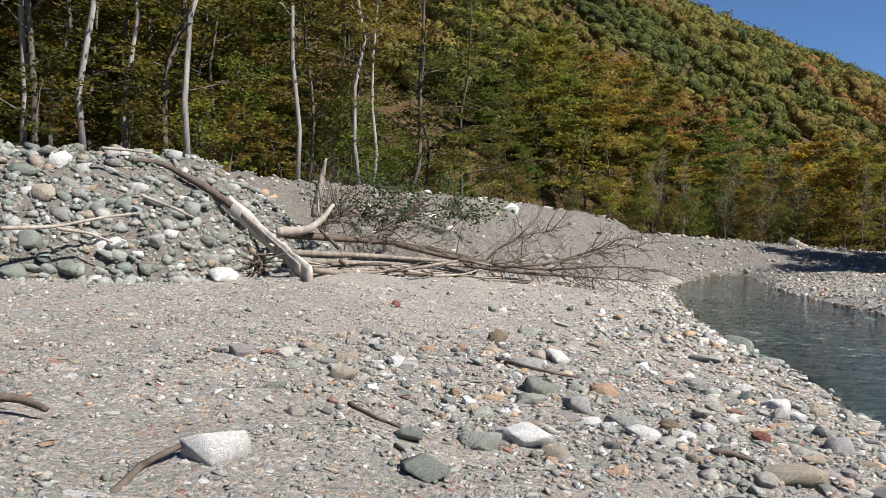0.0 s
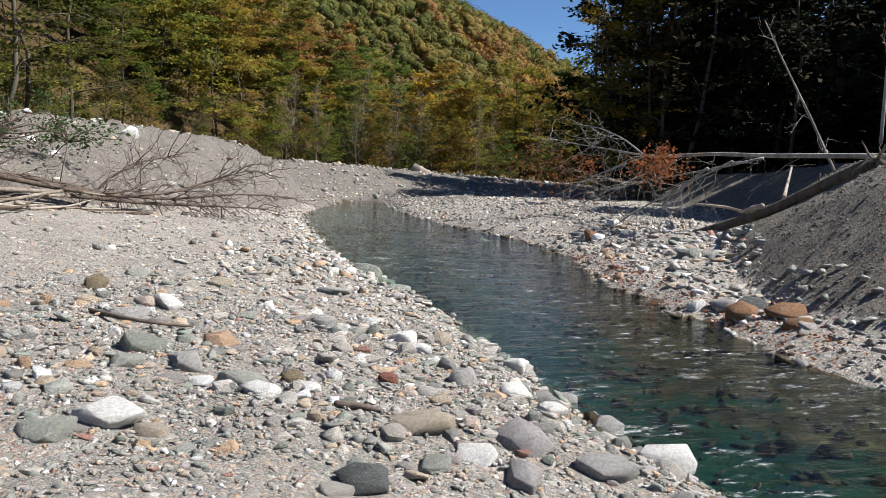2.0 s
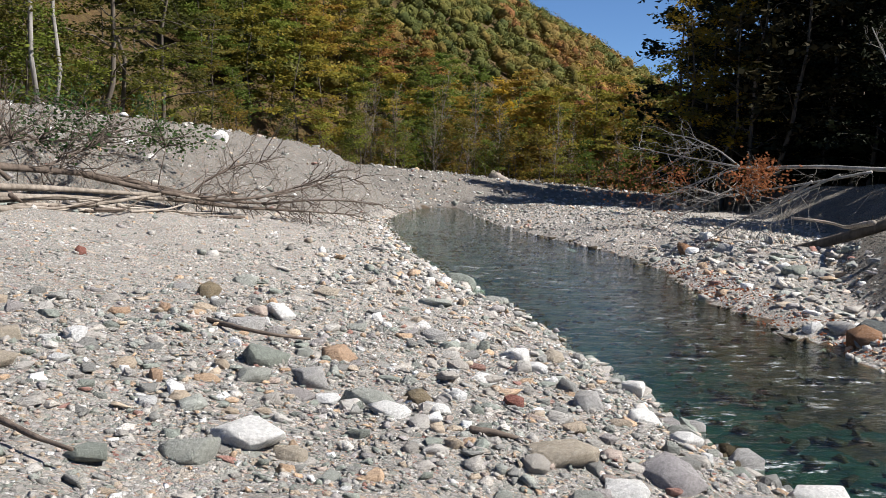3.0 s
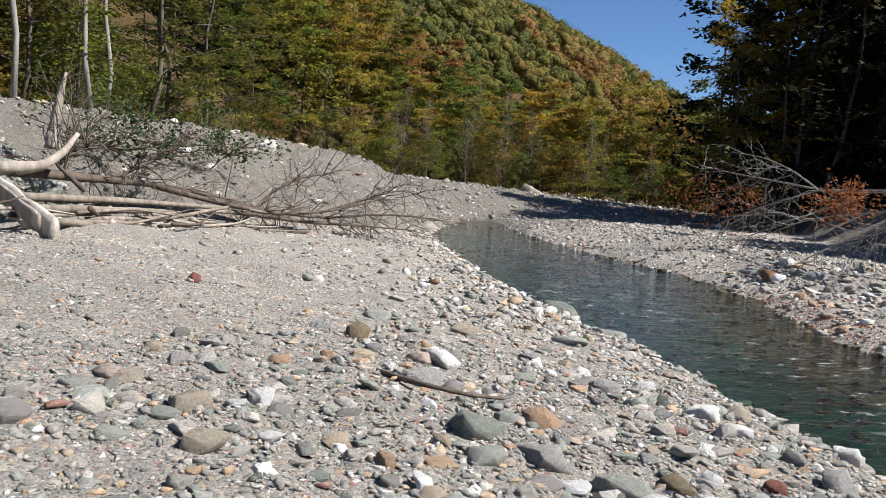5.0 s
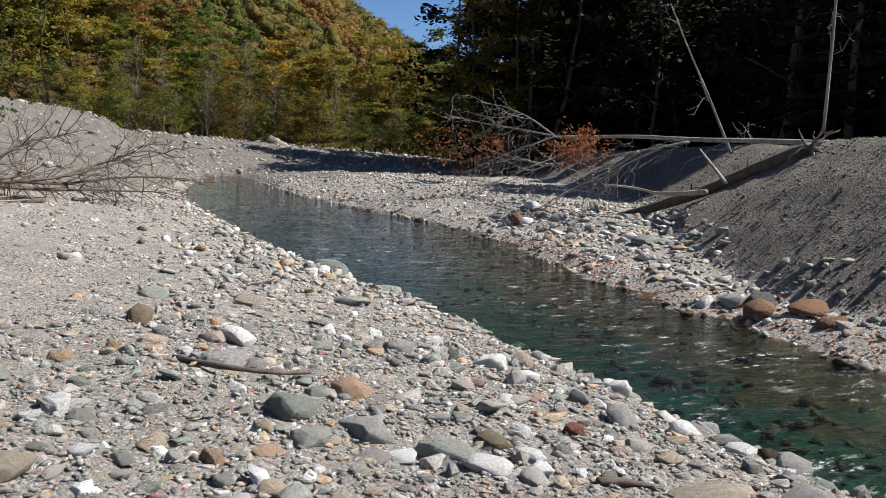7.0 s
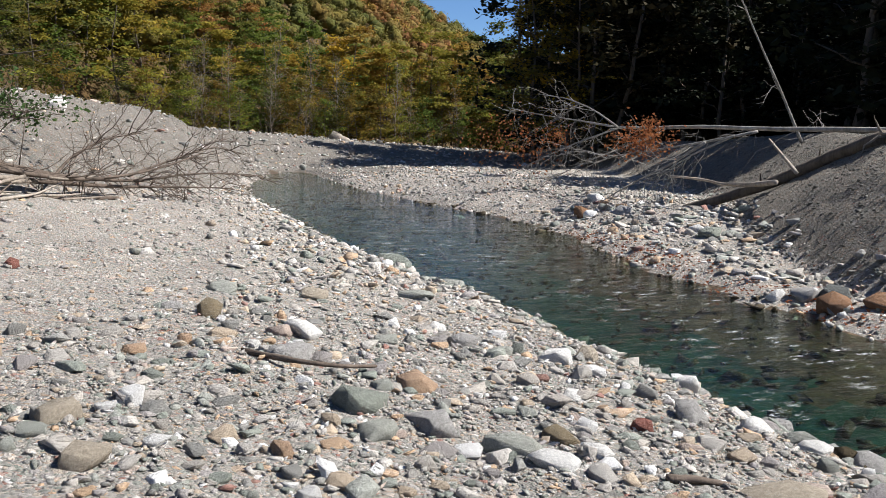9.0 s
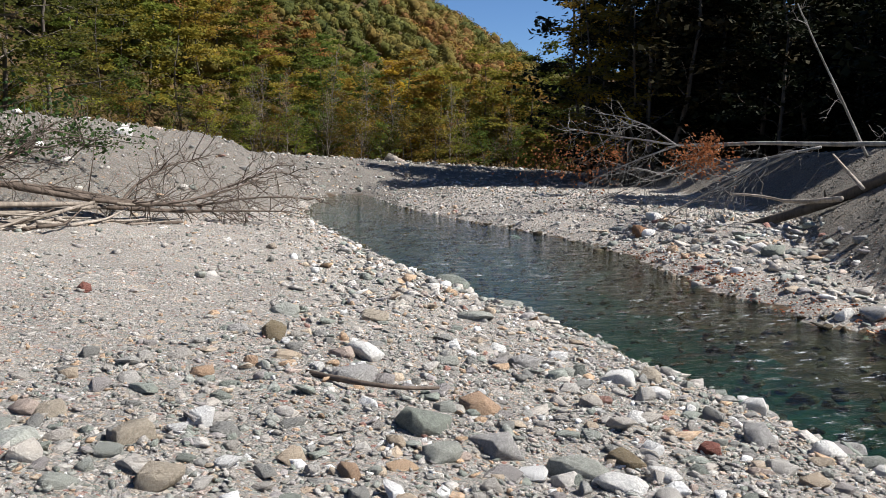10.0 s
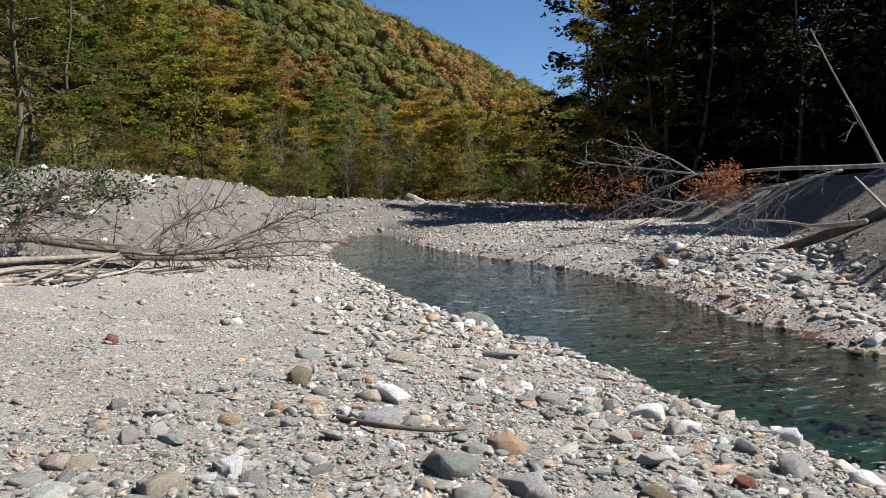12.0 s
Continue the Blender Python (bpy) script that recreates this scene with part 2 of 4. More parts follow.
DRIFT_MID = wood_material("grey_wood", (0.12, 0.10, 0.08), (0.33, 0.285, 0.24))
DRIFT_DARK = wood_material("weathered_wood", (0.055, 0.043, 0.035), (0.165, 0.13, 0.105))


# ---- mesh tools ----
rng = np.random.default_rng(7)


def mesh_of(name, verts, faces, mat, smooth=False):
    """A mesh from arrays; faces all have one length, or are a list of such arrays."""
    me = bpy.data.meshes.new(name)
    groups = faces if isinstance(faces, list) else [faces]
    verts = np.asarray(verts, dtype=np.float32)
    me.vertices.add(len(verts))
    me.vertices.foreach_set("co", verts.ravel())
    loops = np.concatenate([np.asarray(g).ravel() for g in groups]).astype(np.int32)
    sizes = np.concatenate([np.full(len(g), np.asarray(g).shape[1], dtype=np.int32) for g in groups])
    starts = np.concatenate([[0], np.cumsum(sizes)[:-1]]).astype(np.int32)
    me.loops.add(len(loops))
    me.loops.foreach_set("vertex_index", loops)
    me.polygons.add(len(sizes))
    me.polygons.foreach_set("loop_start", starts)
    me.polygons.foreach_set("loop_total", sizes)
    me.update(calc_edges=True)
    me.validate()
    if smooth:
        me.polygons.foreach_set("use_smooth", np.ones(len(sizes), dtype=bool))
    me.materials.append(mat)
    return me


def part(name, me, parent=None, label=""):
    ob = new(name, me)
    if parent is not None:
        ob.parent = parent
    if label:
        ob["label"] = label
    return ob


class Build:
    """Collects tubes and cards into one mesh."""

    def __init__(self):
        self.v, self.f4, self.f3, self.n = [], [], [], 0

    def add(self, v, quads=None, tris=None):
        v = np.asarray(v, dtype=float).reshape(-1, 3)
        self.v.append(v)
        if quads is not None and len(quads):
            self.f4.append(np.asarray(quads) + self.n)
        if tris is not None and len(tris):
            self.f3.append(np.asarray(tris) + self.n)
        self.n += len(v)

    def tube(self, pts, radii, sides=6, knots=0.0, flat=1.0, thin=1.0):
        pts = np.asarray(pts, dtype=float)
        k = len(pts)
        tang = np.gradient(pts, axis=0)
        tang /= np.linalg.norm(tang, axis=1)[:, None] + 1e-9
        ref = np.array([0.0, 0.0, 1.0]) if abs(tang[0][2]) < 0.8 else np.array([1.0, 0.0, 0.0])
        a = np.cross(tang, ref)
        a /= np.linalg.norm(a, axis=1)[:, None] + 1e-9
        b = np.cross(tang, a)
        ang = np.linspace(0, 2 * math.pi, sides, endpoint=False)
        rad = np.asarray(radii, dtype=float)[:, None] * (1 + knots * rng.standard_normal((k, sides)))
        ring = pts[:, None, :] + a[:, None, :] * (np.cos(ang) * rad * thin)[..., None] + b[:, None, :] * (np.sin(ang) * rad * flat)[..., None]
        idx = np.arange(k * sides).reshape(k, sides)
        q = np.stack([idx[:-1], np.roll(idx[:-1], -1, 1), np.roll(idx[1:], -1, 1), idx[1:]], -1).reshape(-1, 4)
        v = np.vstack([ring.reshape(-1, 3), pts[:1], pts[-1:]])
        c0, c1 = k * sides, k * sides + 1
        t0 = np.stack([np.full(sides, c0), np.roll(idx[0], -1), idx[0]], -1)
        t1 = np.stack([np.full(sides, c1), idx[-1], np.roll(idx[-1], -1)], -1)
        self.add(v, q, np.vstack([t0, t1]))

    def cards(self, centres, size, up=0.3, aspect=0.6, spread=0.4, lay=0.0):
        """Small four-cornered leaves or sprays at the centres, turned at random and folded a little."""
        c = np.asarray(centres, dtype=float)
        m = len(c)
        if not m:
            return
        d = rng.standard_normal((m, 3))
        d[:, 2] *= up
        d /= np.linalg.norm(d, axis=1)[:, None]
        e = np.cross(d, rng.standard_normal((m, 3)) * (1 - lay) + np.array([0, 0, 1.6 * lay]))
        e /= np.linalg.norm(e, axis=1)[:, None] + 1e-9
        n = np.cross(d, e)
        s = size * (1 + spread * rng.uniform(-1, 1, m))[:, None]
        v = np.stack([c - d * s * 0.5, c + e * s * aspect * 0.5 + n * s * 0.1, c + d * s * 0.5, c - e * s * aspect * 0.5 + n * s * 0.1], 1).reshape(-1, 3)
        self.add(v, np.arange(m * 4).reshape(m, 4))

    def mesh(self, name, mat, smooth=False):
        g = []
        if self.f4:
            g.append(np.vstack(self.f4))
        if self.f3:
            g.append(np.vstack(self.f3))
        return mesh_of(name, np.vstack(self.v), g, mat, smooth)


def bent(a, b, n, wobble, sag=0.0):
    """A wandering line from a to b."""
    a, b = np.asarray(a, dtype=float), np.asarray(b, dtype=float)
    t = np.linspace(0, 1, n)[:, None]
    w = np.cumsum(rng.standard_normal((n, 3)), axis=0)
    w -= w[0] + (w[-1] - w[0]) * t
    return a + (b - a) * t + w * wobble * np.linalg.norm(b - a) / math.sqrt(n) - np.array([0, 0, sag]) * 4 * t * (1 - t)


def ico(sub):
    bm = bmesh.new()
    bmesh.ops.create_icosphere(bm, subdivisions=sub, radius=1.0)
    bm.verts.index_update()
    v = np.array([x.co[:] for x in bm.verts])
    f = np.array([[x.index for x in p.verts] for p in bm.faces])
    bm.free()
    return v, f


ICO1 = ico(1)

# ---- the lie of the land ----
FALL = 0.016
WATER_LEFT = ((-60, 3.6), (0, 3.9), (4, 4.0), (6, 3.95), (8, 4.1), (10, 4.35), (12, 4.4), (15, 4.35), (19, 4.45), (23, 4.95), (27, 5.3), (31, 5.9), (36, 7.2), (42, 9.4), (46, 11.4), (49, 12.6), (200, 64))
WATER_RIGHT = ((-60, 6.9), (0, 6.9), (6.5, 6.97), (8, 7.05), (9, 7.35), (11, 7.6), (13, 8.0), (15, 8.6), (16, 9.0), (18, 9.65), (20, 10.0), (24, 10.0), (27, 9.95), (31, 10.2), (35, 10.6), (43, 12.0), (48, 12.3), (200, 63))
LEFT_FOOT = ((-60, -8), (-12, 8.2), (-5.8, 9.8), (-4.2, 11.4), (-3.7, 14.2), (-2.6, 17.0), (0.2, 21.2), (2.7, 25.5), (5.0, 30), (6.4, 34.5), (7.6, 39), (7.4, 43), (2, 47), (-12, 52), (-60, 60))
LEFT_CREST = ((-60, -3), (-13, 11.2), (-7.5, 12.6), (-6.1, 13.8), (-5.65, 15.6), (-4.75, 20.1), (-3.0, 27.6), (-1.0, 31.8), (1.4, 36.6), (4.6, 39.6), (5.2, 41), (0, 44), (-13, 49), (-60, 56))
RIGHT_FOOT = ((7.3, -60), (7.3, 0), (7.7, 6), (8.1, 8.5), (8.8, 10.5), (10.1, 12.8), (12.3, 15.8), (14.4, 18), (16.6, 21.5), (19, 26), (23, 34), (28, 44), (35, 60), (110, 200))
RIGHT_CREST = ((9.8, -60), (9.9, 0), (11.0, 8), (11.6, 9.9), (12.8, 11.7), (15.0, 14.4), (17.1, 17.0), (19.6, 20.5), (22, 26), (25.5, 34), (30, 44), (37, 60), (112, 200))


def signed(line, x, y):
    """Distance to a line, positive on its left."""
    best, sign = np.full(x.shape, 1e9), np.ones(x.shape)
    for (ax, ay), (bx, by) in zip(line, line[1:]):
        dx, dy = bx - ax, by - ay
        t = np.clip(((x - ax) * dx + (y - ay) * dy) / (dx * dx + dy * dy), 0, 1)
        d = np.hypot(x - ax - t * dx, y - ay - t * dy)
        s = np.where(dx * (y - ay) - dy * (x - ax) >= 0, 1.0, -1.0)
        near = d < best - 1e-6
        sign = np.where(near, s, sign)
        best = np.where(near, d, best)
    return best * sign


def sstep(a, b, v):
    t = np.clip((v - a) / (b - a), 0, 1)
    return t * t * (3 - 2 * t)


def wavy(x, y, scale, seed=0):
    """Cheap smooth noise in -1..1."""
    r = np.random.default_rng(100 + seed)
    out = np.zeros(np.shape(x))
    for i in range(7):
        a, k, ph = r.uniform(0, 2 * math.pi), r.uniform(0.6, 1.9) / scale, r.uniform(0, 6.28)
        out = out + np.sin((x * math.cos(a) + y * math.sin(a)) * k * 2 * math.pi + ph + 1.3 * np.sin((x * math.sin(a) - y * math.cos(a)) * k * 4 + ph * 2))
    return out / 4.0


LEFT_HILL = ((-200, -30), (-40, 18), (-16, 26), (-9, 36), (-3, 48), (6, 64), (22, 82), (62, 132), (178, 272), (900, 1180))
RIGHT_HILL = ((30, -200), (30, 0), (32, 16), (37, 32), (42, 50), (52, 80), (120, 180), (330, 400))


def height(x, y):
    x, y = np.asarray(x, dtype=float), np.asarray(y, dtype=float)
    xl = np.interp(y, *zip(*WATER_LEFT)) + 0.12 * wavy(x * 0, y, 1.7, 1)
    xr = np.interp(y, *zip(*WATER_RIGHT)) + 0.15 * wavy(x * 0, y, 2.1, 2)
    dl, dr = xl - x, x - xr
    bed = -0.55 * np.clip(np.minimum(-dl, -0.32 * dr), 0, 1.5) ** 0.75
    left = 0.10 * sstep(0, 0.5, dl) + 0.14 * np.clip(dl, 0, 6.3) + 0.02 * np.clip(dl - 6.3, 0, 10)
    right = 0.12 * sstep(0, 0.5, dr) + 0.10 * np.clip(dr, 0, 4) + 0.25 * np.exp(-((y - 27) / 9) ** 2) * sstep(0, 2.5, dr) * sstep(6, 3, dr)
    h = np.where(dl > 0, left, np.where(dr > 0, right, bed))
    # gravel closes the view where the river turns away
    h = np.where(y > 45, np.maximum(h, sstep(45, 60, y) * (1.9 - 0.055 * np.clip(x - 14, -4, 40))), h)
    # left bank and its terrace
    f, c = signed(LEFT_FOOT, x, y), signed(LEFT_CREST, x, y)
    top = np.interp(y, (0, 15, 20, 32, 37, 40, 41.5, 46, 60), (2.95, 3.0, 2.93, 3.1, 3.0, 2.6, 2.3, 1.9, 1.9))
    k = np.clip(f / (np.abs(f) + np.abs(c) + 1e-6), 0, 1)
    k = np.where(c > 0, 1.0, np.where(f < 0, 0.0, k))
    bank = h * (1 - k) + top * (k ** 0.85)
    bank = bank + (0.09 * wavy(x, y, 1.1, 6) + 0.05 * wavy(x, y, 0.5, 7)) * sstep(0, 0.5, f) * sstep(0.8, 0.2, c)
    h = np.where(f > 0, np.maximum(bank, h), h)
    # right bank
    f, c = -signed(RIGHT_FOOT, x, y), -signed(RIGHT_CREST, x, y)
    top = np.interp(y, (0, 10, 16, 21, 30, 45, 60), (2.5, 2.45, 2.3, 2.3, 2.0, 1.9, 1.5))
    k = np.clip(f / (np.abs(f) + np.abs(c) + 1e-6), 0, 1)
    k = np.where(c > 0, 1.0, np.where(f < 0, 0.0, k))
    h = np.where(f > 0, h * (1 - k) + top * k, h)
    # hillsides
    d = np.clip(signed(LEFT_HILL, x, y), 0, None)
    h = h + 200 * (1 - np.exp(-d * 0.77 / 200)) * sstep(0, 6, d)
    d = np.clip(-signed(RIGHT_HILL, x, y), 0, None)
    h = h + 80 * (1 - np.exp(-d * 0.75 / 80)) * sstep(0, 12, d) * sstep(140, 70, y)
    # unevenness
    dry = sstep(0.0, 0.8, np.maximum(dl, dr))
    h = h + (0.035 * wavy(x, y, 1.6, 3) + 0.05 * wavy(x, y, 5, 4)) * dry + 0.012 * wavy(x, y, 0.45, 5)
    return h - FALL * np.clip(y, -100, 130)


def dl_of(x, y):
    return np.interp(y, *zip(*WATER_LEFT)) - x


def dr_of(x, y):
    return x - np.interp(y, *zip(*WATER_RIGHT))


def spaced(lo, hi, step, reach, growth):
    inner = list(np.arange(lo, hi + step / 2, step))
    a, s = [], step
    while (a[-1] if a else 0) < reach:
        s *= growth
        a.append((a[-1] if a else 0) + s)
    a = np.array(a)
    return np.concatenate([lo - a[::-1], inner, inner[-1] + a])


def build_ground():
    xs, ys = spaced(-8, 15, 0.13, 1500, 1.08), spaced(2, 25, 0.13, 1500, 1.07)
    gx, gy = np.meshgrid(xs, ys)
    v = np.stack([gx, gy, height(gx, gy)], -1).reshape(-1, 3)
    idx = np.arange(gx.size).reshape(gx.shape)
    q = np.stack([idx[:-1, :-1], idx[:-1, 1:], idx[1:, 1:], idx[1:, :-1]], -1).reshape(-1, 4)
    me = mesh_of("ground", v, q, GRAVEL, True)
    me.materials.append(FLOOR)
    me.materials.append(WET)
    me.materials.append(DARK_DIMMED_GRAVEL)
    me.materials.append(BANK_GRAVEL)
    me.materials.append(SILT)
    cx, cy = v[q][:, :, 0].mean(1), v[q][:, :, 1].mean(1)
    wood = np.maximum.reduce([signed(LEFT_CREST, cx, cy) - 2.5 - wavy(cx, cy, 4, 21), -signed(RIGHT_CREST, cx, cy) - 1.2 - 0.6 * wavy(cx, cy, 3, 22), signed(LEFT_HILL, cx, cy), cy - 64 - 2 * wavy(cx, cy, 9, 23)])
    under = v[q][:, :, 2].mean(1) < -FALL * cy + 0.015
    inside = (dl_of(cx, cy) < 0.4) & (dr_of(cx, cy) < 0.4)
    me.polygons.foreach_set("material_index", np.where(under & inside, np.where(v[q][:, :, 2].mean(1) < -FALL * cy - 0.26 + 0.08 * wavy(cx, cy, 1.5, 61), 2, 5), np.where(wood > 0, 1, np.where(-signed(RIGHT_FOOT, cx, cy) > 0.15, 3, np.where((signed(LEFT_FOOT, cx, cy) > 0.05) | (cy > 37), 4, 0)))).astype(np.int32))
    return tagged(new("ground", me), "grey gravel river bed and banks under wooded hills", "ground", kind="structure")


def build_water():
    ys = np.concatenate([np.arange(-40, 3, 1.0), np.arange(3, 26, 0.12), np.arange(26, 64, 0.6)])
    us = np.linspace(0, 1, 48)
    lo, hi = np.interp(ys, *zip(*WATER_LEFT)) - 1.2, np.interp(ys, *zip(*WATER_RIGHT)) + 1.2
    gx = lo[:, None] + (hi - lo)[:, None] * us
    gy = np.repeat(ys[:, None], len(us), 1)
    z = -FALL * gy + 0.004 * wavy(gx * 0.7, gy, 1.4, 8)
    idx = np.arange(gx.size).reshape(gx.shape)
    q = np.stack([idx[:-1, :-1], idx[:-1, 1:], idx[1:, 1:], idx[1:, :-1]], -1).reshape(-1, 4)
    ob = new("water", mesh_of("water", np.stack([gx, gy, z], -1).reshape(-1, 3), q, WATER, True))
    tagged(ob, "clear green shallow river running over stones", "river", kind="structure")


GROUND = build_ground()
build_water()


# ---- loose stones ----
rock_rng = np.random.default_rng(41)


def rock(points, flat, bevel=0.0):
    """Corners and triangles of one angular stone of about unit radius: the hull of scattered corners, its edges worn."""
    p = rock_rng.standard_normal((points, 3))
    p /= np.linalg.norm(p, axis=1)[:, None]
    p = np.sign(p) * np.abs(p) ** 0.8 * rock_rng.uniform(0.82, 1.12, (points, 1)) * np.array([1.0, rock_rng.uniform(0.65, 0.95), flat])
    bm = bmesh.new()
    for q in p:
        bm.verts.new(q)
    bmesh.ops.convex_hull(bm, input=bm.verts)
    loose = [v for v in bm.verts if not v.link_faces]
    bmesh.ops.delete(bm, geom=loose, context="VERTS")
    if bevel:
        bmesh.ops.dissolve_limit(bm, angle_limit=radians(16), verts=bm.verts, edges=bm.edges)
        bmesh.ops.bevel(bm, geom=bm.edges[:], offset=bevel, segments=1, affect="EDGES", profile=0.5, clamp_overlap=True)
    bmesh.ops.triangulate(bm, faces=bm.faces)
    bmesh.ops.recalc_face_normals(bm, faces=bm.faces)
    bm.verts.index_update()
    v = np.array([x.co[:] for x in bm.verts])
    f = np.array([[x.index for x in t.verts] for t in bm.faces])
    bm.free()
    return v, f


CHIPS = [rock(8, rock_rng.uniform(0.3, 0.65)) for _ in range(24)]
BLOCKS = [rock(13, rock_rng.uniform(0.45, 0.8)) for _ in range(20)]
ROCKS = [rock(11, rock_rng.uniform(0.32, 0.6), 0.025) for _ in range(28)]


def stone_cloud(name, xy, size, label, protos=CHIPS, sink=0.38, mat=None, tilt=0.28):
    """Many stones in one mesh, each an island."""
    b = Build()
    kind = rock_rng.integers(0, len(protos), len(xy))
    for k, (v, f) in enumerate(protos):
        at, r = xy[kind == k], size[kind == k]
        n = len(at)
        if not n:
            continue
        p = v[None] * (r[:, None] * rng.uniform(0.75, 1.3, (n, 3)))[:, None, :]
        a, c = rng.uniform(0, 6.28, n), rng.normal(0, tilt, n)
        cb, sb = np.cos(c)[:, None], np.sin(c)[:, None]
        x, z = p[..., 0] * cb - p[..., 2] * sb, p[..., 0] * sb + p[..., 2] * cb
        ca, sa = np.cos(a)[:, None], np.sin(a)[:, None]
        q = np.stack([x * ca - p[..., 1] * sa, x * sa + p[..., 1] * ca, z], -1)
        base = np.stack([at[:, 0], at[:, 1], height(at[:, 0], at[:, 1]) + r * (0.5 - sink) * 0.8], -1)
        b.add((q + base[:, None, :]).reshape(-1, 3), None, (f[None] + (np.arange(n) * len(v))[:, None, None]).reshape(-1, 3))
    ob = new(name, b.mesh(name, mat or STONE_ISLAND))
    return tagged(ob, label, "stones", kind="stuff")


def scatter(n, x0, x1, y0, y1, keep):
    x, y = rng.uniform(x0, x1, n), rng.uniform(y0, y1, n)
    k = rng.uniform(0, 1, n) < keep(x, y)
    return np.stack([x[k], y[k]], -1)


def left_bar(x, y):
    d = dl_of(x, y)
    f = signed(LEFT_FOOT, x, y)
    return np.where((d > -0.1) & (f < 0.2), np.clip(1.2 - 0.17 * d + 0.35 * wavy(x, y, 2.5, 11) + 0.5 * sstep(8.8, 7.6, y + 0.25 * x) * sstep(6.5, 5, d) * sstep(4.2, 5.6, y) - 0.5 * sstep(8.5, 10, y) * sstep(3.5, 5, d), 0.12, 1), 0)


def left_bank(x, y):
    f, c = signed(LEFT_FOOT, x, y), signed(LEFT_CREST, x, y)
    stony = np.where(y < 17, 0.25 + 0.75 * sstep(-0.3, -1.6, c), 0.35) + 0.9 * np.exp(-(c / 0.4) ** 2)
    return np.where((f > -0.2) & (c < 0.7), stony, 0)


def right_bar(x, y):
    d = dr_of(x, y)
    f = -signed(RIGHT_FOOT, x, y)
    return np.where((d > -0.1) & (f < 0.3), np.clip(0.9 + 0.4 * wavy(x, y, 3, 12), 0.2, 1), 0)


def right_bank(x, y):
    f, c = -signed(RIGHT_FOOT, x, y), -signed(RIGHT_CREST, x, y)
    return np.where((f > 0) & (c < 0.8), 0.8, 0)


def river_bed(x, y):
    return np.where((dl_of(x, y) < 0.1) & (dr_of(x, y) < 0.1), 0.7, 0)


def lognorm(n, med, sig, hi):
    return np.clip(med * np.exp(sig * rng.standard_normal(n)), med * 0.4, hi)


def cloud(name, n, box, keep, med, sig, hi, label, protos=CHIPS, sink=0.38, mat=None, tilt=0.28):
    xy = scatter(n, *box, keep)
    return stone_cloud(name, xy, lognorm(len(xy), med, sig, hi), label, protos, sink, mat, tilt)


COBBLE_EDGE = ((6, 2.6), (2.2, 4.2), (0.4, 4.7), (-1.0, 5.0), (-1.6, 5.9), (-1.3, 7.1), (-0.24, 8.55), (1.06, 11.4), (2.2, 14.6), (3.4, 18.3), (4.6, 23), (6, 30))


def cobble(x, y):
    """How thick the stones lie: a bar of cobbles between the sandy ground and the water."""
    inside = sstep(0.45, -0.7, signed(COBBLE_EDGE, x, y) + 0.4 * wavy(x, y, 1.8, 51))
    shore = sstep(1.3, 0.5, dl_of(x, y) + 0.3 * wavy(x, y, 1.2, 52))
    dense = np.clip(0.75 + 0.45 * wavy(x, y, 1.3, 53), 0.25, 1)
    return np.where(dl_of(x, y) > -0.12, np.maximum(inside * dense, shore * 0.9), 0)


def sandy(x, y):
    return np.where((dl_of(x, y) > 0) & (signed(LEFT_FOOT, x, y) < 0.1), 0.35 + 0.3 * wavy(x, y, 2.2, 54), 0)


STONE_BANK = stone_material("bank_stone", "island", None, BANK_STONES)
# right-bank stones: dark grey, with the bank's grazing dimness put into the tint
STONE_DARK_DIMMED = stone_material("dark_bank_stone", "island", (0.165, 0.161, 0.148))
STONE_WET = stone_material("wet_stone", "island", (0.10, 0.08, 0.05))
cloud("pebbles", 30000, (-2.6, 4.5, 2.6, 9.5), left_bar, 0.012, 0.5, 0.04, "small grey and tan pebbles on the gravel bar")
cloud("bar_pebbles", 40000, (-6, 4.6, 2.4, 13), sandy, 0.016, 0.5, 0.045, "small flat grey pebbles across the sandy ground", CHIPS, 0.45, None, 0.15)
cloud("gravel_stones", 9000, (-2.4, 4.6, 2.6, 12), cobble, 0.023, 0.42, 0.05, "grey, green and tan angular gravel between the cobbles")
cloud("cobbles", 2300, (-2.2, 4.6, 3.2, 12), cobble, 0.043, 0.42, 0.11, "grey, green and tan angular cobbles on the bar", ROCKS, 0.4)
cloud("bank_edge_stones", 1000, (2.2, 6.5, 3, 26), lambda x, y: np.where((dl_of(x, y) > -0.3) & (dl_of(x, y) < 0.9), 0.9, 0), 0.062, 0.4, 0.14, "angular grey stones along the water's edge", ROCKS)
cloud("far_gravel_stones", 24000, (-4, 9, 12, 44), left_bar, 0.032, 0.5, 0.12, "grey river stones further along the bar")
cloud("far_cobbles", 4500, (-1, 6.5, 11, 30), cobble, 0.06, 0.42, 0.15, "pale angular cobbles along the upper bar")
cloud("bank_stones", 11000, (-8, 8, 14, 44), left_bank, 0.042, 0.6, 0.22, "grey stones in the eroded gravel bank", CHIPS, 0.42)
cloud("bend_stones", 5000, (4, 36, 42, 65), lambda x, y: np.where((dl_of(x, y) > 0) | (dr_of(x, y) > 0) | (y > 52), 0.9, 0), 0.08, 0.5, 0.3, "pale stones on the gravel at the river bend")
cloud("boulder_bank_stones", 11000, (-9.5, -2.6, 8.6, 16.5), left_bank, 0.042, 0.62, 0.2, "green and grey stones packed in the cut bank", BLOCKS, 0.4, STONE_BANK)
cloud("far_shore_stones", 27000, (6.9, 20, 6, 42), right_bar, 0.036, 0.55, 0.13, "grey and pale stones on the far gravel bar")
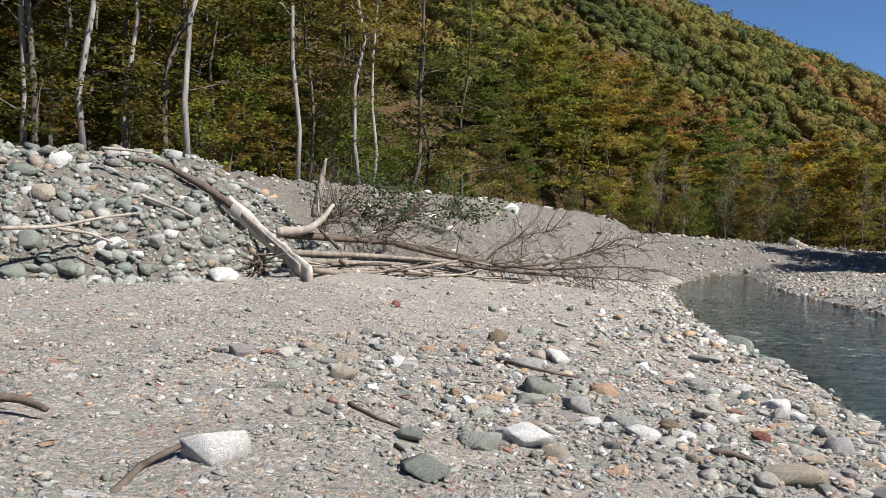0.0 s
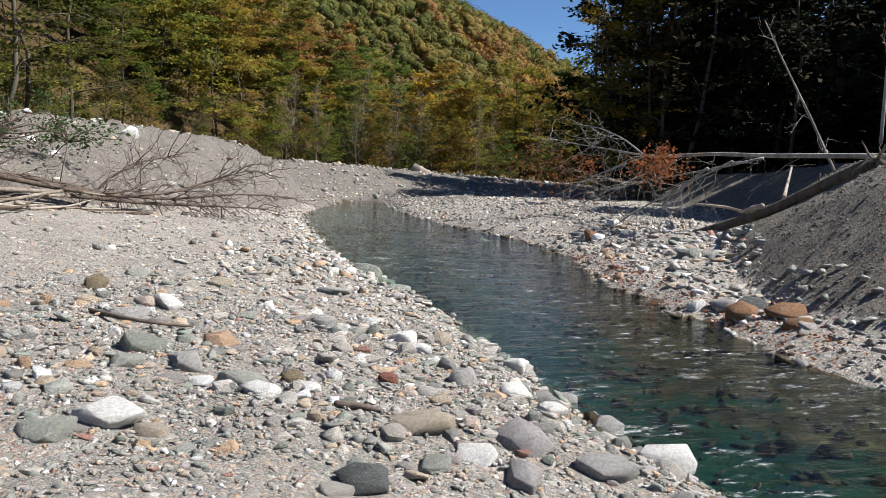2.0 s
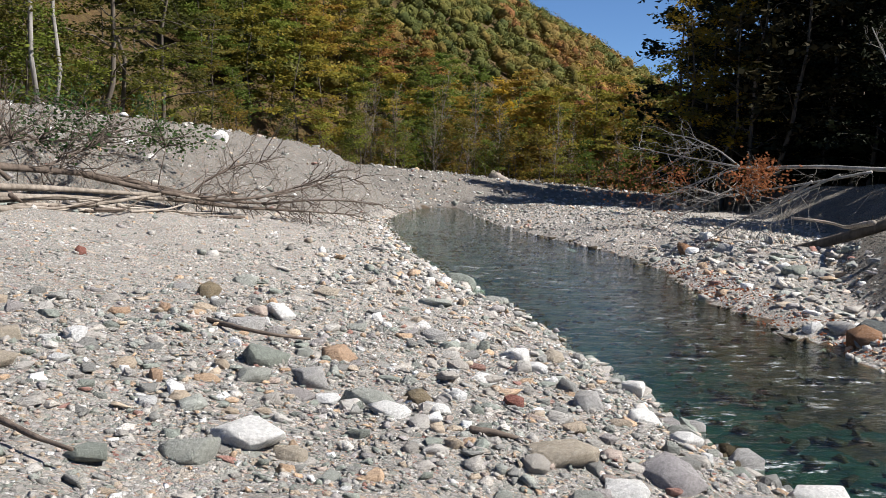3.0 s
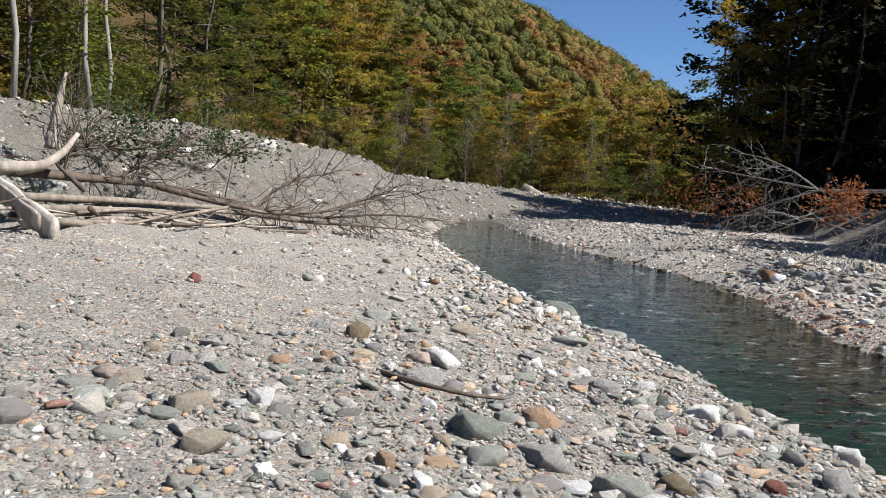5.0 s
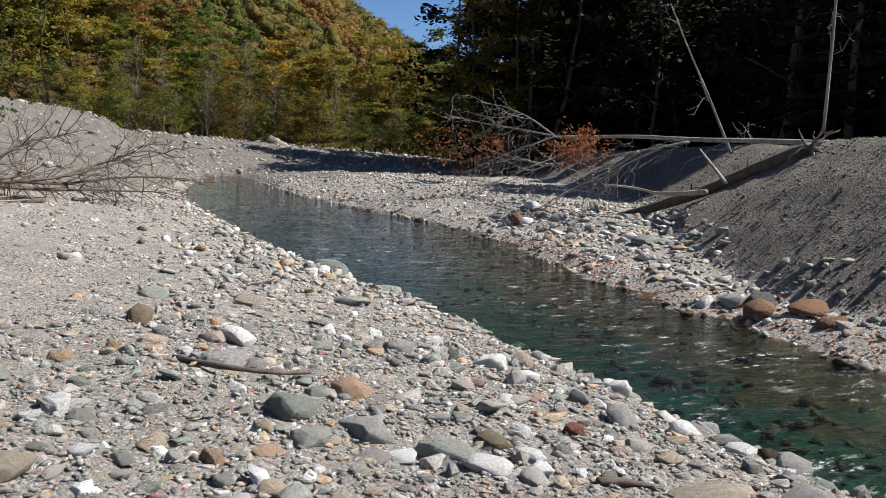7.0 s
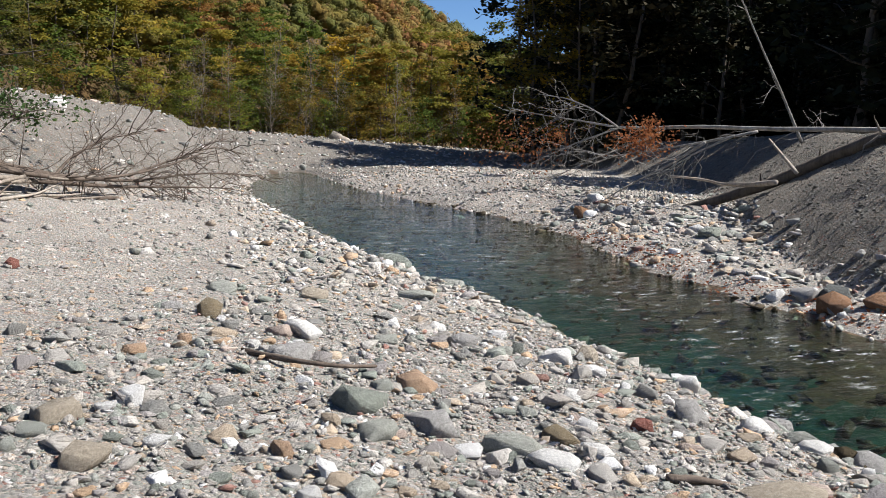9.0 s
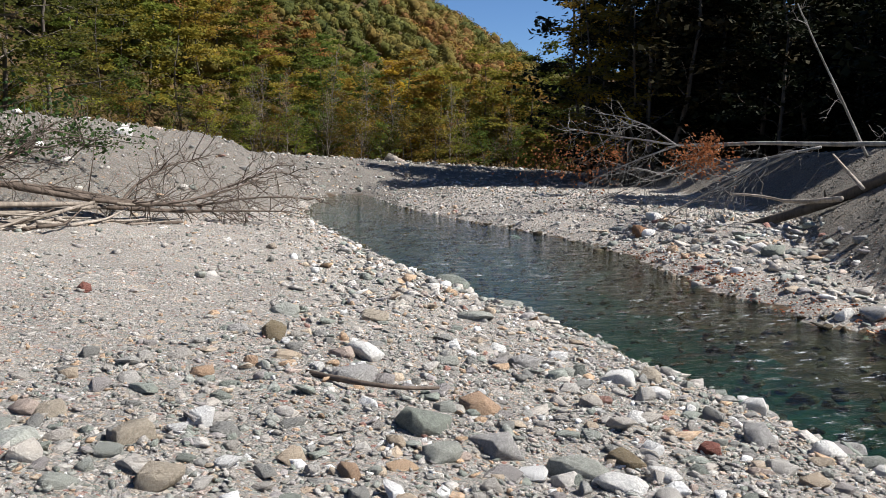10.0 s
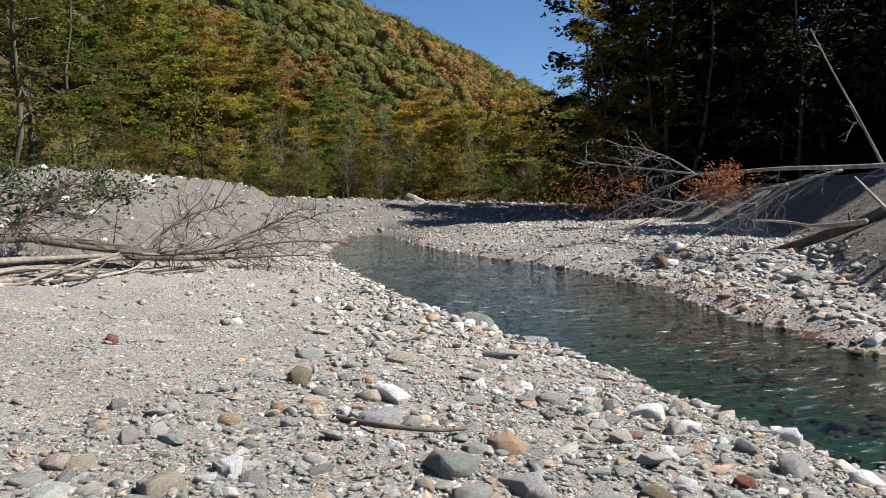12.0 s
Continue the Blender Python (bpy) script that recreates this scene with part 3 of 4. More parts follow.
cloud("stone_heap", 460, (8.9, 13.2, 12, 20.5), lambda x, y: np.where((dr_of(x, y) > 0.3) & (-signed(RIGHT_FOOT, x, y) < 0.5), 0.9, 0), 0.095, 0.4, 0.24, "pale grey angular stones heaped at the foot of the far bank", ROCKS)
cloud("shore_rocks", 200, (7.0, 9.2, 7.5, 13), lambda x, y: np.where((dr_of(x, y) > 0.5) & (-signed(RIGHT_FOOT, x, y) < 0.6), 0.7, 0), 0.085, 0.4, 0.2, "grey and green rocks at the foot of the steep bank", ROCKS)
cloud("dark_bank_stones", 90000, (7.2, 27, 6, 33), right_bank, 0.020, 0.45, 0.08, "dark grey stones, dimmed for grazing light, on the steep gravel bank", CHIPS, 0.58, STONE_DARK_DIMMED)
cloud("river_bed_stones", 4200, (3.8, 10.5, 3, 34), river_bed, 0.07, 0.45, 0.16, "brown and green wet stones under the water", CHIPS, 0.45, STONE_WET)


def stone_mesh(mat, flat=0.6):
    v, f = rock(21, flat * rock_rng.uniform(0.85, 1.1), 0.03)
    return mesh_of("stone", v, f, mat)


TINTS = {
    "white": ((0.86, 0.85, 0.83), "white quartz-like river stone lying on the gravel"),
    "grey": ((0.43, 0.42, 0.41), "grey angular river stone on the gravel bar"),
    "green": ((0.28, 0.305, 0.268), "dark green river stone among pebbles"),
    "palegreen": ((0.39, 0.402, 0.365), "pale green flat river stone among pebbles"),
    "tan": ((0.47, 0.41, 0.33), "tan rounded river stone on the gravel bar"),
    "orange": ((0.50, 0.345, 0.235), "orange-brown weathered stone on the gravel"),
    "red": ((0.28, 0.115, 0.09), "dark red river stone on the gravel"),
    "purple": ((0.42, 0.395, 0.40), "purplish grey boulder beside the water"),
    "dark": ((0.13, 0.14, 0.14), "dark wet stone at the water's edge"),
    "rust": ((0.27, 0.15, 0.085), "rust-stained rough boulder at the water's edge"),
    "brown": ((0.25, 0.20, 0.13), "brown rounded river stone on the gravel"),
}
TINT_MATS = {k: stone_material("stone_" + k, "object", t[0]) for k, t in TINTS.items()}


def river_stone(tint, x, y, width, flat=0.6, turn=None, lift=0.0):
    ob = new("stone", stone_mesh(TINT_MATS[tint], flat))
    r = width / 1.85
    z = float(height(x, y))
    ob.matrix_world = pose(x, y, z + r * flat * (0.16 + lift), rng.uniform(-8, 8), rng.uniform(-8, 8), rng.uniform(0, 360) if turn is None else turn) @ Matrix.Scale(r, 4)
    return tagged(ob, TINTS[tint][1], "stone", "river stones")


for row in (
    ("white", -0.70, 3.52, 0.31, 0.75), ("green", 0.20, 3.85, 0.26, 0.5), ("red", -0.93, 10.4, 0.15, 0.9), ("tan", -1.07, 6.95, 0.2),
    ("white", 0.98, 8.45, 0.31, 0.55), ("white", 2.42, 9.1, 0.27, 0.35), ("brown", 0.40, 8.8, 0.25, 0.7), ("orange", 0.08, 7.98, 0.13, 0.8),
    ("orange", -0.25, 7.85, 0.2, 0.5), ("green", 0.80, 6.72, 0.34, 0.75), ("orange", 1.36, 7.18, 0.32, 0.6), ("grey", 1.06, 6.38, 0.34, 0.45),
    ("palegreen", 0.72, 6.25, 0.26, 0.4), ("red", 2.42, 6.3, 0.14, 0.95), ("red", 2.52, 6.62, 0.12, 0.6), ("white", 2.42, 6.98, 0.26, 0.5),
    ("palegreen", 1.43, 6.1, 0.36, 0.4), ("brown", 1.76, 6.15, 0.24, 0.35), ("white", 1.5, 5.82, 0.26, 0.45), ("white", 1.8, 5.88, 0.2, 0.5),
    ("palegreen", 4.2, 12.5, 0.46, 0.45), ("green", 4.25, 14.4, 0.62, 0.55), ("white", 5.15, 16.8, 0.42, 0.55), ("white", 3.08, 8.2, 0.3, 0.6),
    ("tan", 3.5, 8.35, 0.28, 0.7), ("white", 3.96, 7.62, 0.22, 0.9), ("grey", 3.12, 6.66, 0.28, 0.8), ("white", 3.4, 6.35, 0.28, 0.6),
    ("grey", 4.0, 6.7, 0.22, 0.8), ("palegreen", 3.62, 6.15, 0.24, 0.8), ("grey", 0.68, 7.72, 0.34, 0.5), ("white", 0.5, 7.9, 0.1, 0.8),
    ("tan", 1.55, 9.98, 0.33, 0.5), ("dark", 4.3, 8.6, 0.32, 0.5), ("grey", 2.42, 8.6, 0.26, 0.6), ("palegreen", 2.65, 8.36, 0.22, 0.4),
    ("tan", -0.7, 6.4, 0.24, 0.6), ("orange", 0.18, 6.02, 0.14, 0.7), ("tan", -0.66, 5.95, 0.24, 0.6), ("grey", 0.15, 8.97, 0.2, 0.5),
    ("palegreen", 0.72, 10.0, 0.36, 0.35), ("palegreen", 2.95, 10.7, 0.45, 0.3), ("palegreen", 1.68, 8.5, 0.22, 0.4), ("white", 0.67, 5.12, 0.38, 0.5),
    ("tan", 0.86, 4.98, 0.2, 0.6), ("palegreen", 0.42, 4.85, 0.26, 0.5), ("tan", 2.28, 5.1, 0.4, 0.4), ("purple", 2.84, 4.95, 0.34, 0.6),
    ("purple", 2.66, 4.5, 0.32, 0.6), ("grey", 3.25, 4.7, 0.36, 0.5), ("white", 3.9, 5.1, 0.36, 0.7), ("white", 2.5, 4.75, 0.25, 0.5),
    ("palegreen", 2.22, 4.6, 0.22, 0.5), ("dark", 1.79, 4.35, 0.3, 0.5), ("white", 3.54, 6.0, 0.22, 0.7), ("grey", 3.95, 5.95, 0.3, 0.8),
    ("white", 9.45, 22.6, 0.42, 0.5), ("rust", 10.75, 18.8, 0.6, 0.8), ("grey", 11.2, 17.9, 0.5, 0.6), ("white", 12.2, 20.2, 0.7, 0.5),
    ("rust", 7.75, 9.35, 0.46, 0.75), ("rust", 8.0, 8.9, 0.5, 0.6), ("dark", 8.15, 9.7, 0.45, 0.7), ("grey", 7.85, 9.9, 0.4, 0.6),
    ("rust", 7.7, 8.35, 0.36, 0.5), ("white", 7.65, 10.15, 0.28, 0.6), ("white", 10.4, 14.6, 0.35, 0.6), ("green", 10.2, 14.1, 0.45, 0.6),
    ("white", -6.55, 12.5, 0.38, 0.8), ("tan", -6.15, 11.4, 0.38, 0.75), ("green", -5.8, 10.5, 0.45, 0.7), ("white", -3.75, 12.0, 0.56, 0.5),
    ("white", -5.0, 11.3, 0.29, 0.8), ("grey", -4.15, 12.6, 0.3, 0.8), ("green", -5.7, 9.95, 0.41, 0.6), ("tan", -5.55, 11.45, 0.26, 0.6),
    ("palegreen", -4.75, 12.2, 0.38, 0.5), ("green", -5.3, 10.5, 0.38, 0.6), ("grey", -4.85, 12.6, 0.3, 0.8), ("palegreen", -3.95, 12.4, 0.3, 0.8),
    ("white", -5.2, 11.2, 0.24, 0.9), ("green", -6.2, 10.3, 0.41, 0.55), ("grey", -4.6, 11.6, 0.3, 0.7), ("white", 0.13, 30.8, 0.7, 0.8),
):
    river_stone(*row)


# ---- trees ----
def tree_parts(h, r, first, reach, limbs, leaves, size, rise=0.6, lean=0.04, twigs=3, clump=0.34, flat=0.45):
    """Bark and leaves of a broadleaf tree of height h."""
    wood, leaf = Build(), Build()
    top = (rng.normal(0, lean) * h, rng.normal(0, lean) * h, h)
    trunk = bent((0, 0, -0.4), top, 9, 0.035)
    wood.tube(trunk, r * (1 - np.linspace(0, 0.93, 9)) ** 0.9, 7)
    spots = []
    for i in range(limbs):
        u = first + (0.97 - first) * (i + rng.uniform(0, 0.8)) / limbs
        k = u * 8
        a = trunk[int(k)] + (trunk[min(int(k) + 1, 8)] - trunk[int(k)]) * (k - int(k))
        az = i * 2.4 + rng.uniform(-0.5, 0.5)
        rel = (u - first) / (1 - first)
        ln = reach * (1.05 - 0.75 * rel) * rng.uniform(0.65, 1.2)
        up = rise * rng.uniform(0.5, 1.5) * (0.5 + rel)
        d = np.array([math.cos(az), math.sin(az), up])
        e = a + d / np.linalg.norm(d) * ln
        limb = bent(a, e, 6, 0.10, -0.06 * ln)
        lr = max(0.012, r * 0.38 * (1 - 0.6 * u))
        wood.tube(limb, np.linspace(lr, lr * 0.2, 6), 4)
        for j in range(twigs):
            w = rng.uniform(0.35, 1.0)
            q = limb[min(int(w * 5), 5)]
            t = q + (d / np.linalg.norm(d) * 0.5 + rng.normal(0, 0.55, 3) * (1, 1, 0.6)) * ln * 0.42
            tw = bent(q, t, 4, 0.1)
            wood.tube(tw, np.linspace(lr * 0.4, 0.006, 4), 3)
            spots += [tw[1], tw[2], tw[3], tw[3]]
        spots += [limb[3], limb[4], limb[5]]
    if leaves:
        spots = np.array(spots)
        c = spots[rng.integers(0, len(spots), leaves)]
        c = c + rng.normal(0, 1, (leaves, 3)) * np.array([1, 1, flat]) * clump * reach / 3
        leaf.cards(c, size, 0.3, 0.62, 0.4, 0.55)
    return wood, leaf


def make_tree(name, label, bark, leafmat, wood, leaf, category="tree", group="forest trees"):
    root = tagged(new(name), label, category, group)
    part("trunk", wood.mesh("trunk", bark, True), root)
    if leaf.n:
        part("crown", leaf.mesh("crown", leafmat), root)
    return root


def conifer_parts(h, r, reach, whorls, size):
    wood, leaf = Build(), Build()
    trunk = bent((0, 0, -0.4), (rng.normal(0, 0.15), rng.normal(0, 0.15), h), 8, 0.01)
    wood.tube(trunk, r * (1 - np.linspace(0, 0.96, 8)), 6)
    pts = []
    for i in range(whorls):
        u = 0.10 + 0.9 * i / whorls
        for j in range(5):
            az = i * 0.9 + j * 1.257 + rng.uniform(-0.3, 0.3)
            ln = reach * (1.02 - u) ** 0.8 * rng.uniform(0.7, 1.15) + 0.15
            a = np.array([0, 0, u * h])
            e = a + np.array([math.cos(az) * ln, math.sin(az) * ln, -0.22 * ln + 0.1])
            br = bent(a, e, 4, 0.04, -0.1 * ln)
            wood.tube(br, np.linspace(r * 0.2 * (1.1 - u), 0.008, 4), 3)
            m = int(5 + 8 * ln)
            t = rng.uniform(0.2, 1, m)[:, None]
            pts.append(a + (e - a) * t + rng.normal(0, 1, (m, 3)) * np.array([0.16, 0.16, 0.07]) * (0.5 + ln * 0.35))
    leaf.cards(np.vstack(pts), size, 0.3, 0.5)
    return wood, leaf


def stand(proto, spots, lo, hi):
    """Copies of trees at the spots, scaled and turned; the first prototype is used up too."""
    for i, (x, y) in enumerate(spots):
        ob = proto[int(rng.integers(0, len(proto)))]
        s = rng.uniform(lo, hi)
        m = pose(x, y, float(height(x, y)), rng.normal(0, 1.5), rng.normal(0, 1.5), rng.uniform(0, 360))
        c = copy_thing(ob, m)
        c.scale = (s * rng.uniform(0.9, 1.1), s * rng.uniform(0.9, 1.1), s)


def retire(protos):
    for ob in protos:
        for o in (*ob.children_recursive, ob):
            bpy.data.objects.remove(o)


def thin(spots, gap):
    out = []
    for q in spots:
        if all((q[0] - o[0]) ** 2 + (q[1] - o[1]) ** 2 > gap * gap for o in out):
            out.append(q)
    return out


# tall pale-stemmed trees behind the near bank
near = [make_tree("broadleaf_tree", "tall pale-stemmed broadleaf tree with thin olive autumn leaves", BARK_PALE, LEAF_NEAR, *tree_parts(14, 0.075, 0.3, 2.6, 16, 2600, 0.15)) for _ in range(3)]
near += [make_tree("broadleaf_tree", "dark-stemmed broadleaf tree with green and yellow leaves", BARK_DARK, LEAF_NEAR, *tree_parts(11, 0.09, 0.1, 3.0, 18, 3600, 0.16, 0.35, 0.05, 3, 0.26, 0.14)) for _ in range(3)]
for x, y in ((-6.07, 16.5), (-4.3, 25.5), (-5.1, 21.1), (-7.8, 15.7), (-9.3, 16.0), (-8.0, 17.9), (-4.4, 27.6)):
    ob = near[int(rng.integers(0, 3))]
    c = copy_thing(ob, pose(x, y, float(height(x, y)), 0, 0, rng.uniform(0, 360)))
    c.scale = (0.95, 0.95, rng.uniform(0.9, 1.15))
sp = scatter(1400, -24, 8, 13, 58, lambda x, y: np.where((signed(LEFT_CREST, x, y) > 2.4) & (signed(LEFT_CREST, x, y) < 15), 1, 0))
sp = thin(sp, 2.2)
stand(near[3:], sp[:74], 0.6, 1.1)
stand(near[:3], sp[74:84], 0.75, 1.05)

# shrubs and saplings at the edge of the wood
shrubs = [make_tree("shrub", "low tangled shrub with olive and brown leaves", BARK_DARK, LEAF_NEAR, *tree_parts(2.6, 0.03, 0.05, 1.3, 12, 1100, 0.12, 0.9, 0.1, 3), category="shrub", group="undergrowth") for _ in range(3)]
shrubs += [make_tree("shrub", "low green shrub at the edge of the wood", BARK_DARK, LEAF_GREEN, *tree_parts(2.4, 0.03, 0.05, 1.4, 12, 1100, 0.12, 0.9, 0.1, 3), category="shrub", group="undergrowth") for _ in range(2)]
sp = scatter(1500, -20, 9, 12, 56, lambda x, y: np.where((signed(LEFT_CREST, x, y) > 1.6) & (signed(LEFT_CREST, x, y) < 8), 1, 0))
stand(shrubs, thin(sp, 1.3)[:95], 0.5, 1.3)

# lower riverside trees across the bend
low = [make_tree("riverside_tree", "small riverside tree with green and yellow autumn leaves", BARK_DARK, LEAF_MIX, *tree_parts(8.5, 0.09, 0.08, 3.7, 15, 3600, 0.25, 0.4, 0.05, 3, 0.27, 0.18)) for _ in range(3)]
low += [make_tree("riverside_tree", "small riverside tree still in green leaf", BARK_DARK, LEAF_GREEN, *tree_parts(8, 0.09, 0.06, 3.6, 15, 3600, 0.25, 0.4, 0.05, 3, 0.27, 0.18)) for _ in range(2)]
low += [make_tree("riverside_tree", "small riverside tree in yellow autumn leaf", BARK_DARK, LEAF_YELLOW, *tree_parts(7.5, 0.08, 0.15, 2.2, 15, 1700, 0.24, 0.6))]
bare = [make_tree("bare_tree", "leafless grey many-stemmed willow", DRIFT_MID, LEAF_MIX, *tree_parts(7, 0.06, 0.06, 2.4, 34, 300, 0.14, 2.0, 0.03, 6)) for _ in range(2)]
sp = scatter(1500, -6, 46, 44, 92, lambda x, y: np.where((y > 64 + 2 * wavy(x, y, 8, 31)) & (signed(LEFT_HILL, x, y) < 14) & (-signed(RIGHT_CREST, x, y) < -2), 1, 0))
sp = thin(sp, 2.4)
stand(low[:5], sp[:75], 0.8, 1.15)
stand(bare, thin(scatter(200, 10, 30, 60, 66, lambda x, y: 1 + 0 * x), 2.2)[:13], 0.6, 1.1)
gold = [make_tree("golden_tree", "sunlit golden broadleaf tree at the wood's edge", BARK_DARK, LEAF_YELLOW, *tree_parts(12, 0.12, 0.12, 2.6, 20, 2600, 0.2, 0.6))]
stand(gold, [(26.3, 42.2), (26.0, 45.4)], 1.0, 1.1)
retire(gold)
stand(low[5:], [(20.6, 57.3 + 8), (26, 70), (31, 72)], 0.9, 1.05)
stand(shrubs, thin(scatter(300, 4, 38, 60, 66, lambda x, y: 1 + 0 * x), 1.6)[:45], 0.8, 1.6)

sp = scatter(700, -28, 14, 20, 66, lambda x, y: np.where((signed(LEFT_HILL, x, y) > -1) & (signed(LEFT_HILL, x, y) < 17) & (signed(LEFT_CREST, x, y) > 9), 1, 0))
stand(low[:5], thin(sp, 3.2)[:42], 1.0, 1.35)

# the shaded wood on the far bank; its near-black leaf colour carries the shade
dark = [make_tree("shaded_tree", "tall dark tree in deep shade on the far bank", BARK_DARK, LEAF_SHADED, *tree_parts(12, 0.13, 0.08, 3.4, 18, 2000, 0.36, 0.5, 0.04, 3, 0.32, 0.4)) for _ in range(3)]
dark += [make_tree("conifer", "tall shaded conifer with drooping boughs", BARK_DARK, LEAF_SHADED, *conifer_parts(13, 0.17, 2.9, 18, 0.5)) for _ in range(1)]
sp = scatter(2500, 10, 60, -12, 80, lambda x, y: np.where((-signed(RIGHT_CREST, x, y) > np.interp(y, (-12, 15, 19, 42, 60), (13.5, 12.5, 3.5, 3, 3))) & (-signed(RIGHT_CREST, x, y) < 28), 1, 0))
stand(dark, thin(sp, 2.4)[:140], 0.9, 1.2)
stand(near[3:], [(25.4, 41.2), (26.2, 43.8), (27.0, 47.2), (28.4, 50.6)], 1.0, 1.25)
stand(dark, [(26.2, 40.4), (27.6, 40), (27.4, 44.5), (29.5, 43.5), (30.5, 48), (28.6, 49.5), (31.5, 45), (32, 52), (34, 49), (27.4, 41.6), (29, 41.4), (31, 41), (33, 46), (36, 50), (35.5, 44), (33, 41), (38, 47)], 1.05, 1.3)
retire(near + shrubs + low + bare + dark)


# ---- far woods ----
def canopy(name, pts, radius, cards, label, mat):
    """Tree crowns of a wooded hillside: tiers of leafy sprays round a ragged core."""
    n = len(pts)
    v, f = ICO1
    tall = rng.uniform(0.8, 1.15, n)
    shape = radius[:, None] * np.stack([rng.uniform(0.85, 1.15, n), rng.uniform(0.85, 1.15, n), tall], -1)
    lump = np.clip(0.8 + 0.14 * rng.standard_normal((n, len(v))), 0.4, 1.0)
    body = pts[:, None, :] + v[None] * lump[..., None] * shape[:, None, :]
    faces = (f[None] + (np.arange(n) * len(v))[:, None, None]).reshape(-1, 3)
    b = Build()
    b.add(body.reshape(-1, 3), None, faces)
    d = rng.standard_normal((n, cards, 3))
    d[..., 2] = np.abs(d[..., 2]) * 1.2 - 0.45
    d /= np.linalg.norm(d, axis=2)[..., None]
    # sprays gather on a few boughs of each crown
    bough = np.sin(d[..., 0] * 6.0 + tall[:, None] * 40) + np.sin(d[..., 1] * 6.0 + tall[:, None] * 70) + np.sin(d[..., 2] * 9.0 + tall[:, None] * 90)
    c = (pts[:, None, :] + d * shape[:, None, :] * (0.88 + 0.10 * bough + rng.uniform(-0.1, 0.12, (n, cards)))[..., None]).reshape(-1, 3)
    nrm = (d * 0.6 + np.array([0, 0, 0.5]) + rng.normal(0, 0.4, d.shape)).reshape(-1, 3)
    nrm /= np.linalg.norm(nrm, axis=1)[:, None]
    t = np.cross(nrm, rng.standard_normal(nrm.shape))
    t /= np.linalg.norm(t, axis=1)[:, None]
    u = np.cross(nrm, t)
    q = np.repeat(radius * 0.115, cards)[:, None] * rng.uniform(0.5, 1.5, (n * cards, 1))
    b.add(np.stack([c - t * q, c - u * q * 0.6, c + t * q, c + u * q * 0.6], 1), np.arange(n * cards * 4).reshape(-1, 4))
    return tagged(new(name, b.mesh(name, mat)), label, "woods", kind="stuff")


def hill_points(n, az0, az1, d0, d1, keep):
    a = np.radians(rng.uniform(az0, az1, n))
    d = np.exp(rng.uniform(math.log(d0), math.log(d1), n))
    x, y = d * np.sin(a), d * np.cos(a)
    k = keep(x, y)
    return x[k], y[k]


x, y = hill_points(6200, -30, 40, 66, 520, lambda x, y: signed(LEFT_HILL, x, y) > 7)
r = np.clip(np.hypot(x, y) * 0.0095, 1.2, 3.3) * rng.uniform(0.7, 1.3, len(x))
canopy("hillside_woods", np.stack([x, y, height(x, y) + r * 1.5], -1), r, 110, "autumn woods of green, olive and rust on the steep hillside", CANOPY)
# crowns behind it share the shade-darkened leaf colour
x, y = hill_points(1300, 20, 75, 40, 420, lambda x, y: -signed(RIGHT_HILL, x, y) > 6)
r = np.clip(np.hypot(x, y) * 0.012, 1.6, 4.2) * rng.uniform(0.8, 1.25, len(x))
canopy("far_bank_woods", np.stack([x, y, height(x, y) + r * 1.6], -1), r, 36, "shaded woods on the slope beyond the far bank", LEAF_SHADED)


# ---- driftwood ----
def spline(pts, n):
    """n points along a smooth line through pts."""
    p = np.asarray(pts, dtype=float)
    t = np.concatenate([[0], np.cumsum(np.linalg.norm(np.diff(p, axis=0), axis=1))])
    u = np.linspace(0, t[-1], n)
    q = np.stack([np.interp(u, t, p[:, k]) for k in range(3)], -1)
    for _ in range(2):
        q[1:-1] = (q[:-2] + 2 * q[1:-1] + q[2:]) / 4
    return q


def limb_of(b, pts, r0, r1, sides=7, knots=0.06, n=14, flat=1.0, thin=1.0):
    line = spline(pts, n)
    b.tube(line, np.linspace(r0, r1, len(line)), sides, knots, flat, thin)
    return line


def twigs_of(b, line, count, length, r, drop=0.0, depth=1, start=0.25):
    """Side twigs along a limb, each with finer ones."""
    along = line[-1] - line[0]
    along /= np.linalg.norm(along)
    for _ in range(count):
        k = int(rng.uniform(start, 1.0) * (len(line) - 1))
        d = along * rng.uniform(0.5, 1.2) + rng.normal(0, 0.55, 3) - np.array([0, 0, drop])
        d /= np.linalg.norm(d)
        e = line[k] + d * length * rng.uniform(0.4, 1.15)
        tw = bent(line[k], e, 6, 0.12)
        b.tube(tw, np.linspace(r, r * 0.25, 6), 4)
        if depth:
            twigs_of(b, tw, 3, length * 0.5, r * 0.5, drop, depth - 1, 0.3)


def driftwood(name, label, mat, pts, r0, r1, knots=0.06, flat=1.0, sides=9, stubs=0, thin=1.0, category="driftwood", group="driftwood pile"):
    root = tagged(new(name), label, category, group)
    b = Build()
    line = limb_of(b, pts, r0, r1, sides, knots, 16, flat, thin)
    part("stem", b.mesh("stem", mat, True), root)
    if stubs:
        for _ in range(stubs):
            c = Build()
            k = int(rng.uniform(2, 13))
            d = rng.normal(0, 1, 3) + np.array([0, 0, 0.5])
            d /= np.linalg.norm(d)
            c.tube(bent(line[k], line[k] + d * rng.uniform(1.8, 4) * r0, 4, 0.05), np.linspace(r0 * 0.35, r0 * 0.12, 4), 5)
            part("stub", c.mesh("stub", mat, True), root)
    return root


